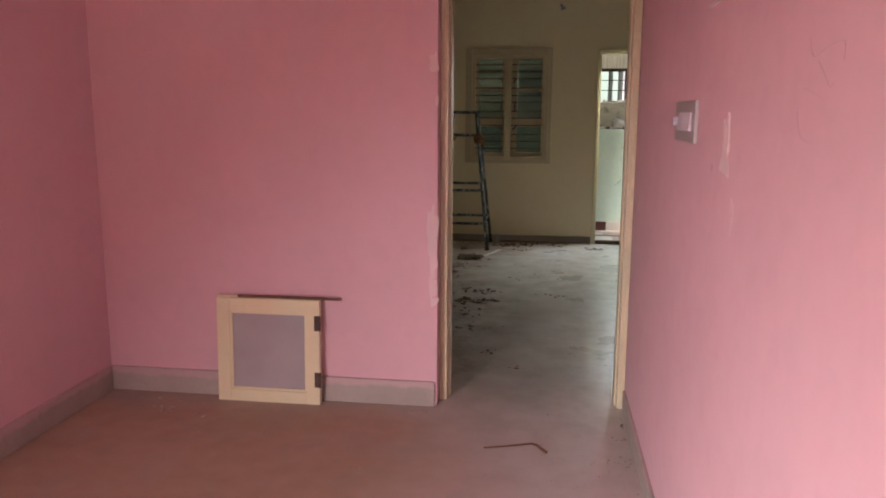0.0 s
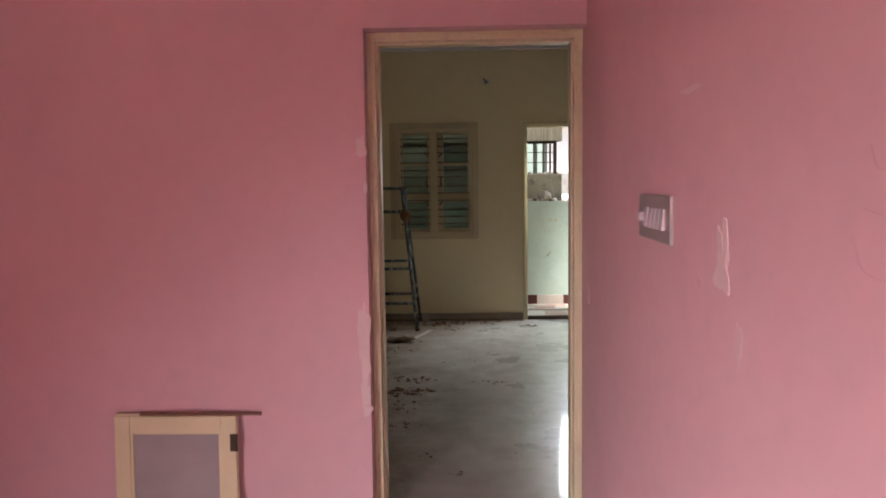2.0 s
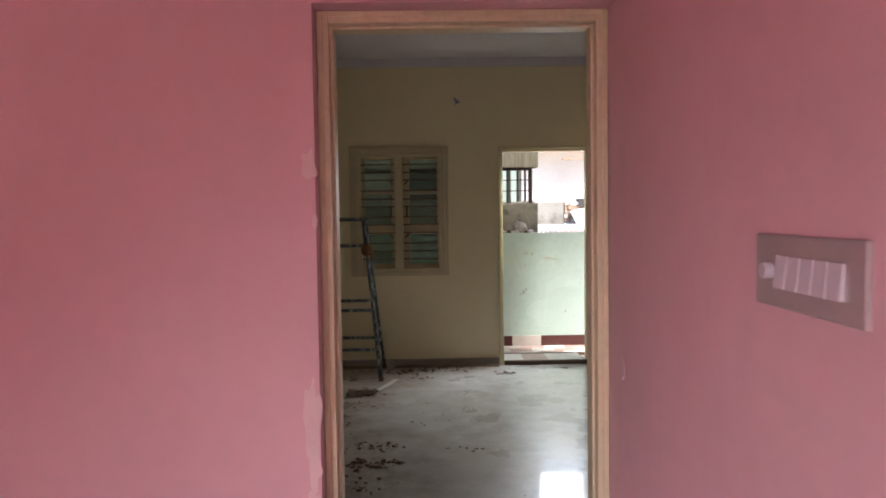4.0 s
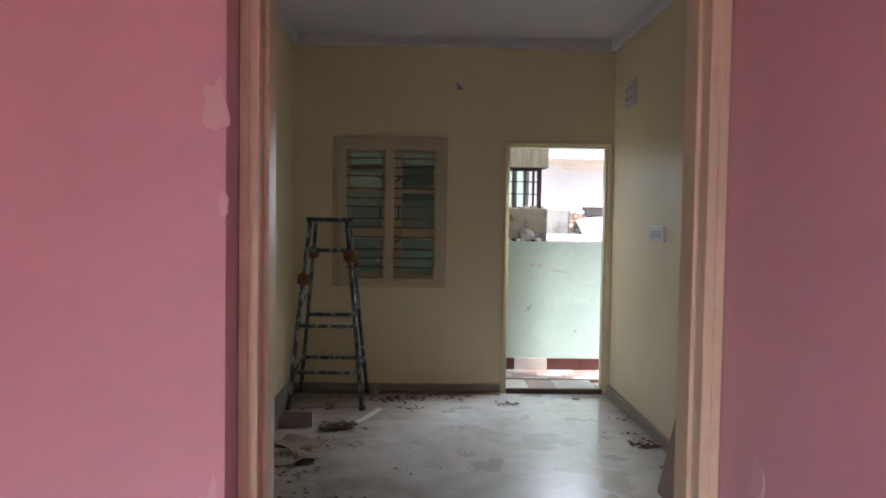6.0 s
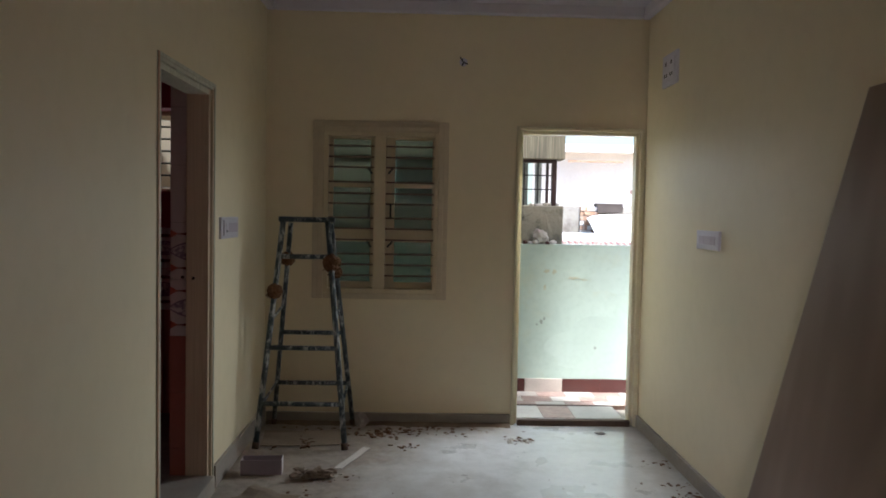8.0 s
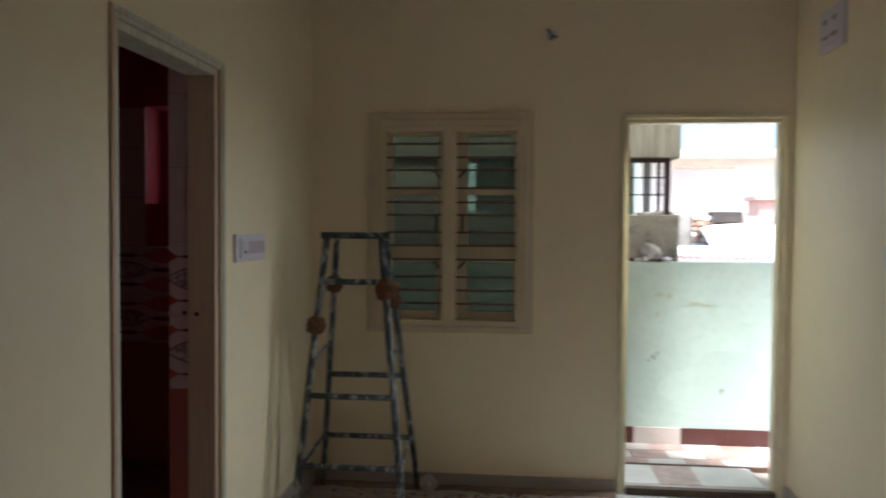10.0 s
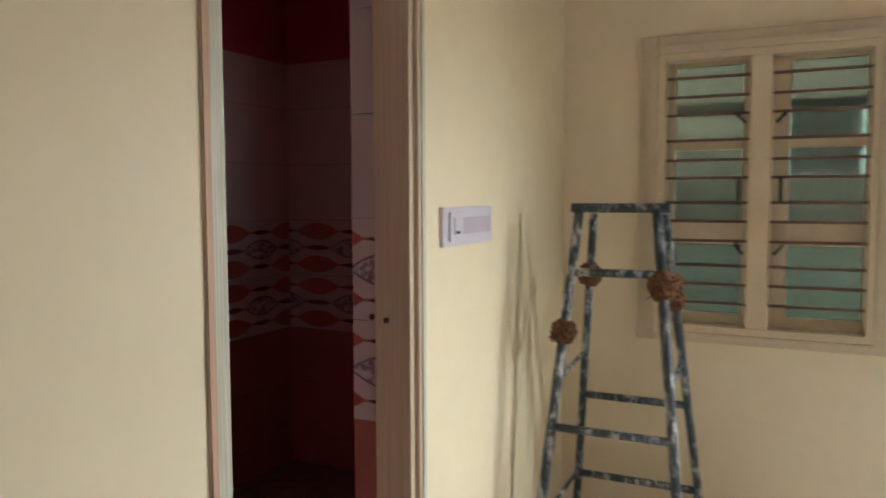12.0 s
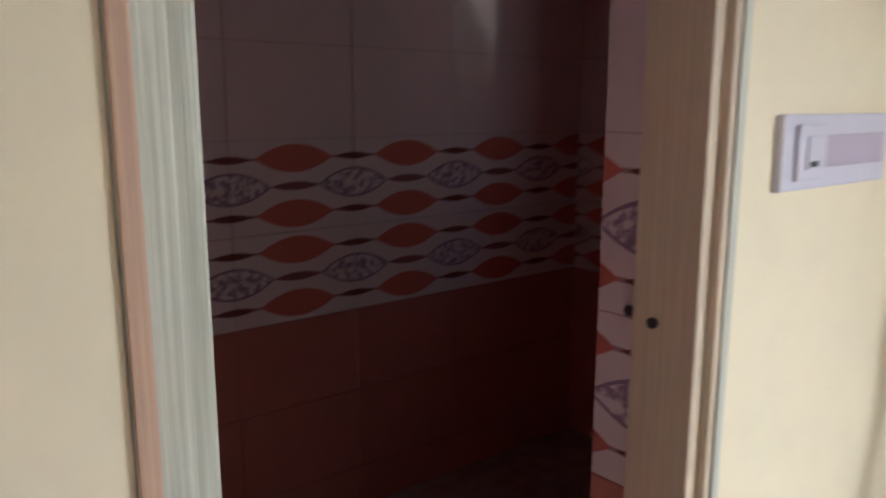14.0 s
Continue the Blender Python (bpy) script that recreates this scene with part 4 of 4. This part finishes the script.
crumbs("plaster_debris", "pale broken plaster crumbs on the floor", PALEDEBRIS, 9, [
    (-0.92, 8.27, 0.05, 26, 0.02), (0.31, 8.96, 0.05, 22, 0.02), (-0.1, 7.7, 0.08, 14, 0.008), (0.1, 6.0, 0.3, 14, 0.006), (-2.15, 4.15, 0.10, 12, 0.012), (-1.3, 3.5, 0.5, 26, 0.006), (-0.2, 4.1, 0.3, 12, 0.006), (0.15, 4.0, 0.03, 8, 0.010), (-2.2, 3.3, 0.3, 20, 0.007),
    (-1.95, 4.08, 0.08, 10, 0.018), (-2.33, 3.72, 0.06, 10, 0.013), (-0.78, 4.2, 0.07, 14, 0.011), (0.12, 3.75, 0.06, 22, 0.007), (-0.1, 3.4, 0.25, 16, 0.005)])


def swept_dirt(x0, x1, y):
    """Dirt swept into a low ragged bank along the foot of a wall."""
    bm = bmesh.new()
    last = None
    n = 60
    for k in range(n + 1):
        x = x0 + (x1 - x0) * k / n
        w = 0.075 + 0.05 * noise.noise(Vector((x * 4.1, 2.0, 0))) + 0.025 * noise.noise(Vector((x * 17, 5.0, 0)))
        h = 0.018 + 0.012 * noise.noise(Vector((x * 6.0, 9.0, 0)))
        ring = [bm.verts.new((x, y, h)), bm.verts.new((x, y - w * 0.45, h * 0.65)), bm.verts.new((x, y - w, 0.0005))]
        if last:
            for q in range(2):
                bm.faces.new((last[q], ring[q], ring[q + 1], last[q + 1]))
        last = ring
    solid("swept_dirt", smooth(bm), DIRT, "low bank of swept brown dirt along the skirting", "dirt", kind="stuff")


swept_dirt(-1.43, 0.29, RY1 - 0.012)


def twig():
    bm = bmesh.new()
    pts = [Vector((-0.44, 3.815, 0.006)), Vector((-0.33, 3.85, 0.006)), Vector((-0.235, 3.885, 0.007)), Vector((-0.215, 3.87, 0.008)), Vector((-0.172, 3.80, 0.009))]
    for q, (a, b) in enumerate(zip(pts, pts[1:])):
        tube(bm, a, b, 0.0035 + 0.0008 * q, 7)
    solid("bent_twig", bm, WOODSTICK, "thin bent brown twig on the dusty floor", "twig")


twig()


def carton():
    c = thing("carton", (-1.245, 8.29, 0), "small open lilac carton lying on the floor", "carton")
    m = pose(-1.245, 8.29, 0, 0, 0, 4)

    def put(bm):
        bmesh.ops.transform(bm, matrix=m, verts=bm.verts)
        return bm

    part("front_panel", put(boxes((-0.115, 0.115, -0.045, -0.042, 0.001, 0.085))), LILAC, c)
    part("back_panel", put(boxes((-0.115, 0.115, 0.042, 0.045, 0.001, 0.085))), LILAC, c)
    part("base", put(boxes((-0.115, 0.115, -0.042, 0.042, 0.001, 0.004))), LILAC, c)
    part("side_panel", put(boxes((-0.115, -0.112, -0.042, 0.042, 0.004, 0.085))), LILAC, c)
    part("side_panel", put(boxes((0.112, 0.115, -0.042, 0.042, 0.004, 0.088))), PAPER, c, "white inner side of the carton")


carton()


def loose_sheet(name, at, w, d, turn, mat, label, category, seed, curl=0.02):
    bm = bmesh.new()
    bmesh.ops.create_grid(bm, x_segments=10, y_segments=8, size=0.5)
    for v in bm.verts:
        u, t = v.co.x, v.co.y
        v.co = Vector((u * w, t * d, 0.004 + curl * max(0, noise.noise(Vector((u * 2, t * 2, seed)))) + curl * 0.9 * max(0, abs(u) + abs(t) - 0.62)))
    r = bmesh.ops.solidify(bm, geom=list(bm.faces), thickness=0.003)
    bmesh.ops.transform(bm, matrix=pose(at[0], at[1], at[2], 0, 0, turn), verts=bm.verts)
    solid(name, bm, mat, label, category)


loose_sheet("cardboard_piece", (-1.18, 7.55, 0.003), 0.34, 0.30, 20, CARD, "torn grey-brown cardboard piece on dirty floor", "cardboard", 3, 0.06)
loose_sheet("cardboard_piece", (-1.15, 7.85, 0.003), 0.30, 0.24, -30, CARD, "torn grey-brown cardboard piece on dirty floor", "cardboard", 7, 0.05)
loose_sheet("paper_sheet", (-0.75, 8.56, 0.002), 0.05, 0.43, -18.8, PAPER, "narrow white board strip on the floor", "paper", 5, 0.006)
loose_sheet("paper_scrap", (0.90, 9.15, 0.002), 0.06, 0.05, 15, REDTILE, "small dark red tile scrap by the sill", "tile scrap", 8, 0.004)
loose_sheet("cement_bag", (-1.1, 8.95, 0.002), 0.55, 0.34, 6, CARD, "flattened dusty paper bag under the ladder", "paper bag", 12, 0.02)
bm = bmesh.new()
blob(bm, (-0.755, 9.25, 0.045), 0.045, 0.03, 0.05, 6, 0.6)
solid("plaster_lump", bm, PALEDEBRIS, "pale plaster lump at the ladder foot", "rubble")
bm = bmesh.new()
rnd = random.Random(77)
for _ in range(26):
    w = rnd.uniform(0.012, 0.04)
    blob(bm, (-0.95 + rnd.gauss(0, 0.045), 8.20 + rnd.gauss(0, 0.03), 0.012 + abs(rnd.gauss(0, 0.018))), w, w * rnd.uniform(0.4, 0.9), w * rnd.uniform(0.3, 0.6), rnd.random() * 30, 0.9)
solid("crumpled_paper", bm, CARD, "crumpled torn brown paper on the floor", "rubbish")

# ---- balcony ----
structure("balcony_slab", boxes((-4.0, 3.5, OUT, 10.56, -0.30, -0.012)), SKIRT, "cement balcony slab", "floor")
structure("balcony_wall", boxes((-4.0, 3.5, 10.40, 10.54, -0.012, 1.255)), GREEN, "pale green stained balcony parapet wall", "parapet")
# out-of-view slab added to keep sun and some sky off the parapet
structure("unseen_shade_slab", boxes((-4.0, 3.5, OUT, 10.05, ROOF, ROOF + 0.12)), WHITE, "added unseen slab that shades the balcony", "canopy")
structure("balcony_step", boxes((-0.5, 2.0, 9.858, 9.885, -0.012, 0.018), bevel=0.003), RUST, "dark step edge before the sill", "step")

# ---- neighbouring house over the parapet ----
def neighbour():
    y = 10.58
    h = thing("neighbour_house", (-2, y, -3.2), "old weathered concrete house close behind the parapet", "house")
    bm = boxes((-6, 0.862, y, y + 0.20, -3.2, 1.585))
    bmesh.ops.subdivide_edges(bm, edges=[e for e in bm.edges if e.calc_length() > 1], cuts=40)
    for v in bm.verts:
        v.co += Vector((0.6, 1, 0.8)) * 0.012 * noise.noise(v.co * 5.3)
    part("lower_wall", bevelled(bm, 0.006, 1), CONCRETE, h)
    part("beam", boxes((-6, 0.862, y - 0.02, y + 0.24, 1.985, 2.62), bevel=0.008), STREAKED, h, "rain-streaked concrete beam")
    part("side_wall", boxes((-6, -0.80, y + 0.005, y + 0.2, 1.585, 1.985)), CONCRETE, h)
    part("inner_wall", boxes((-6, 0.80, y + 1.5, y + 1.65, -3.2, 2.62)), FRESHGREEN, h, "pale teal inner wall")
    part("east_wall", boxes((0.70, 0.85, y + 0.2, y + 1.5, -3.2, 1.57)), CONCRETE, h)
    w = part("window", boxes((-0.80, -0.76, y + 0.03, y + 0.09, 1.585, 1.985), (0.762, 0.802, y + 0.03, y + 0.09, 1.585, 1.985), (-0.76, 0.762, y + 0.03, y + 0.09, 1.955, 1.985), (0.715, 0.735, y + 0.05, y + 0.10, 1.585, 1.955), bevel=0.003), DARKRED, h, "oxide red window frame")
    for k in range(12):
        x = -0.68 + 0.12 * k
        part("grille_bar", boxes((x - 0.006, x + 0.006, y + 0.05, y + 0.062, 1.585, 1.957)), IRON, w)
    for z in (1.725, 1.847):
        part("grille_bar", boxes((-0.77, 0.765, y + 0.036, y + 0.048, z - 0.005, z + 0.005)), IRON, w)
    for x0, x1 in ((-0.6, -0.25), (0.10, 0.22), (0.30, 0.44), (0.535, 0.588), (0.652, 0.712)):
        part("shutter", boxes((x0, x1, y + 0.30, y + 0.32, 1.5, 1.98), bevel=0.003), SHUTTER, w, "pale half-open shutter board")
    bm = bmesh.new()
    rnd = random.Random(3)
    for _ in range(70):
        s = rnd.uniform(0.012, 0.032)
        blob(bm, (rnd.uniform(-0.9, 0.84), y + rnd.uniform(0.0, 0.1), 1.585 + rnd.uniform(0, 0.012)), s, s * 0.7, s * 0.6, rnd.random() * 9, 0.6, 1)
    tagged(part("broken_ledge", bm, STAINED, h, "broken crumbling ledge mortar"), kind="stuff")


neighbour()

rnd = random.Random(12)
for x, y, sx, sz, mat, lab in ((0.655, 10.47, 0.07, 0.072, STAINED, "broken grey mortar lump on the parapet"), (0.52, 10.46, 0.022, 0.018, REDTILE, "small red brick chip on the parapet"), (0.45, 10.45, 0.035, 0.016, PALEDEBRIS, "pale rubble chip on the parapet"), (0.755, 10.45, 0.03, 0.02, PAPER, "crumpled white wrapper on the parapet"), (0.56, 10.44, 0.02, 0.014, PAPER, "crumpled white wrapper on the parapet"), (0.60, 10.43, 0.026, 0.02, PALEDEBRIS, "pale rubble chip on the parapet"), (0.70, 10.42, 0.018, 0.014, REDTILE, "small red brick chip on the parapet"), (0.38, 10.46, 0.04, 0.013, PAPER, "crumpled white wrapper on the parapet")):
    bm = bmesh.new()
    blob(bm, (x, y, 1.255 + sz * 0.8), sx, min(sx, 0.045), sz, rnd.random() * 20, 0.6)
    solid("parapet_rubble", bm, mat, lab, "rubble", "rubble on the parapet")

# ---- distance ----
structure("ground", boxes((-1200, 1200, -1200, 1200, -3.4, -3.2)), EARTH, "bare earth far below the balcony", "ground")


structure("lower_storey", boxes((-3.4, 1.5, -2.42, 9.60, -3.2, -0.15)), STAINED, "plain plastered storey below the rooms", "wall")


def white_house():
    h = thing("white_house", (8, 30, -3.2), "whitewashed house with a red roof edge", "house")
    part("wall", boxes((-4, 16, 30, 36, -3.2, 3.6)), STONEWHITE, h)
    part("roof", boxes((-4.5, 16.5, 29.4, 36.5, 3.6, 3.85), bevel=0.03), STONEWHITE, h)
    part("roof_edge", boxes((4.4, 6.2, 29.25, 29.4, 3.26, 3.32)), BRICK, h, "faded red roof edge")
    part("window", boxes((6.7, 7.0, 29.95, 30.0, 1.70, 1.90)), STAINED, h, "faded window shutter")


white_house()


def boundary_wall():
    w = thing("boundary_wall", (2, 16, -3.2), "stained boundary wall with exposed orange bricks", "wall")
    part("plaster", boxes((0.2, 2.11, 16, 16.25, -3.2, 1.645), bevel=0.01), STAINED, w)
    part("brick_core", boxes((2.11, 3.6, 16.02, 16.22, -3.2, 1.645), bevel=0.01), STAINED, w)
    rnd = random.Random(5)
    for row in range(6):
        for k in range(3):
            x = 2.115 + 0.115 * k - (0.05 if row % 2 else 0)
            z = 1.58 - 0.075 * row
            part("brick", boxes((max(2.112, x), x + 0.108, 15.985 - rnd.uniform(0, 0.02), 16.02, z, z + 0.063), bevel=0.004), BRICK if rnd.random() < 0.75 else STONEWHITE, w)


boundary_wall()


def tarpaulin():
    """A pale sheet thrown over a heap before the wall."""
    bm = bmesh.new()
    bmesh.ops.create_grid(bm, x_segments=30, y_segments=12, size=0.5)
    for v in bm.verts:
        u, t = v.co.x, v.co.y
        top = 1.53 - 0.30 * max(0.0, 0.5 - t) ** 1.5 - 0.35 * max(0.0, -u - 0.38) ** 0.8
        v.co = Vector((2.95 + u * 1.5, 15.55 + t * 0.8, top + 0.03 * noise.noise(Vector((u * 6, t * 4, 2)))))
    bmesh.ops.solidify(bm, geom=list(bm.faces), thickness=0.02)
    solid("tarpaulin", smooth(bm), STONEWHITE, "pale sheet thrown over a heap by the wall", "tarpaulin")
    solid("rubble_heap", boxes((2.3, 3.65, 15.2, 15.9, -3.2, 1.18), bevel=0.05), STAINED, "covered heap of building material", "heap")


tarpaulin()
solid("brown_beam", boxes((2.36, 2.78, 15.95, 16.15, 1.647, 1.70), (2.37, 2.77, 15.90, 15.98, 1.555, 1.66), bevel=0.008), DARKWOOD, "dark brown timber beam on a wall", "beam")
solid("red_roof", boxes((5.3, 5.9, 24.0, 25.0, 2.12, 2.22), (5.4, 5.8, 24.1, 25.0, -3.2, 2.12), bevel=0.02), PALEROOF, "small outhouse with a faded pink roof", "roof")


def tile_roof():
    r = thing("tiled_roof", (2, 13, -3.2), "pale sheet roof with a row of red ridge tiles", "roof")
    bm = bmesh.new()
    for v in box(bm, 0.9, 6, 12.9, 15.1, -3.2, 1.17):
        if v.co.z > 0 and v.co.y > 14:
            v.co.z = 1.25
    part("slab", bm, SHEET, r)
    for k in range(18):
        bm = bmesh.new()
        x = 0.95 + 0.072 * k
        tube(bm, (x, 12.86, 1.195 - 0.02 * k / 26), (x, 13.05, 1.20 - 0.02 * k / 26), 0.02, 8)
        part("ridge_tile", bm, PALEROOF, r)


tile_roof()

# ---- tiles last ----
def tile_mesh(name, x0, x1, h, mat):
    bm = boxes((x0 + 0.0012, x1 - 0.0012, 0, 0.008, -h / 2 + 0.0012, h / 2 - 0.0012))
    me = bpy.data.meshes.new(name)
    bmesh.ops.recalc_face_normals(bm, faces=bm.faces)
    bm.to_mesh(me)
    bm.free()
    me.materials.append(mat)
    return me


ROWS = [(0.0, 0.16, TILE_RED), (0.16, 0.46, TILE_RED), (0.46, 0.76, TILE_RED), (0.76, 1.06, TILE_BORDER), (1.06, 1.36, TILE_BORDER), (1.36, 1.66, TILE_WHITE), (1.66, 1.96, TILE_WHITE), (1.96, 2.21, TILE_WHITE)]


def tiled(wall, origin, turn, start, stop, first, skip=None, lift=0.0):
    """Tiles 0.45 wide on a wall that runs from start to stop; first is the middle of one tile."""
    made = {}
    k0 = math.floor((start - first) / 0.45 - 0.5) + 1
    k = k0
    while first + (k - 0.5) * 0.45 < stop:
        a, b = max(start, first + (k - 0.5) * 0.45), min(stop, first + (k + 0.5) * 0.45)
        for z0, z1, mat in ROWS:
            if b - a < 0.02 or (skip and skip((a + b) / 2, (z0 + z1) / 2)):
                continue
            c = first + k * 0.45
            key = (round(c - b, 3), round(c - a, 3), round(z1 - z0, 3), mat.name)
            if key not in made:
                made[key] = tile_mesh("tile", c - b, c - a, z1 - z0, mat)
            ob = new("tile", made[key])
            ob.parent = wall
            ob.matrix_world = origin @ pose(c, 0, (z0 + z1) / 2 + lift) @ turn
        k += 1


west = bpy.data.objects["bathroom_wall_west"]
tiled(west, Matrix.Translation((BX0, 0, 0)) @ pose(0, 0, 0, 0, 0, 90), pose(0, 0, 0, 0, 0, 180), BY0, BY1, 8.63)
north = bpy.data.objects["bathroom_wall_north"]
for x0, x1, skip in ((BX0 + 0.009, -2.56, None), (-2.56, -1.90, lambda u, z: z > 1.36), (-1.90, BX1, None)):
    tiled(north, Matrix.Translation((0, BY1, 0)), pose(0, 0, 0, 0, 0, 180), x0, x1, BX0 + 0.2, skip)
# tiled reveal beside the bathroom door frame
reveal = structure("bathroom_reveal", boxes((BX1 - 0.006, -1.586, CY1 - 0.03, CY1, 0, CH)), SKIRT, "narrow tiled reveal behind the door frame", "wall")
tiled(reveal, Matrix.Translation((0, CY1 - 0.03, 0)), pose(0, 0, 0, 0, 0, 180), BX1 - 0.006, -1.586, -1.775, None, 0.068)
# balcony skirting and floor tiles
para = bpy.data.objects["balcony_wall"]
for k in range(-4, 7):
    x = 0.535 + 0.32 * k
    ob = link_mesh("tile", boxes((x + 0.002, x + 0.321, 10.388, 10.402, -0.001, 0.112), bevel=0.002), GREYTILE if k == 0 else REDTILE)
    ob.parent = para
slab = bpy.data.objects["balcony_slab"]
rnd = random.Random(21)
for j, y in enumerate((9.888, 10.055, 10.222)):
    for k in range(-4, 9):
        x = 0.34 + 0.235 * k - 0.09 * j
        ob = link_mesh("tile", boxes((x + 0.0015, x + 0.2335, y + 0.0015, y + 0.1625, -0.012, 0.0 + rnd.uniform(0, 0.002))), (REDMARBLE, PALEMARBLE)[(j + k) % 2] if rnd.random() < 0.85 else GREYTILE)
        ob.parent = slab
sill = bpy.data.objects["door_sill"]
for k, x in enumerate((0.352, 0.565, 0.80)):
    ob = link_mesh("tile", boxes((x, x + (0.21, 0.232, 0.35)[k], 9.50, 9.852, 0.012, 0.015)), (PALEMARBLE, REDMARBLE, PALEMARBLE)[k])
    ob.parent = sill
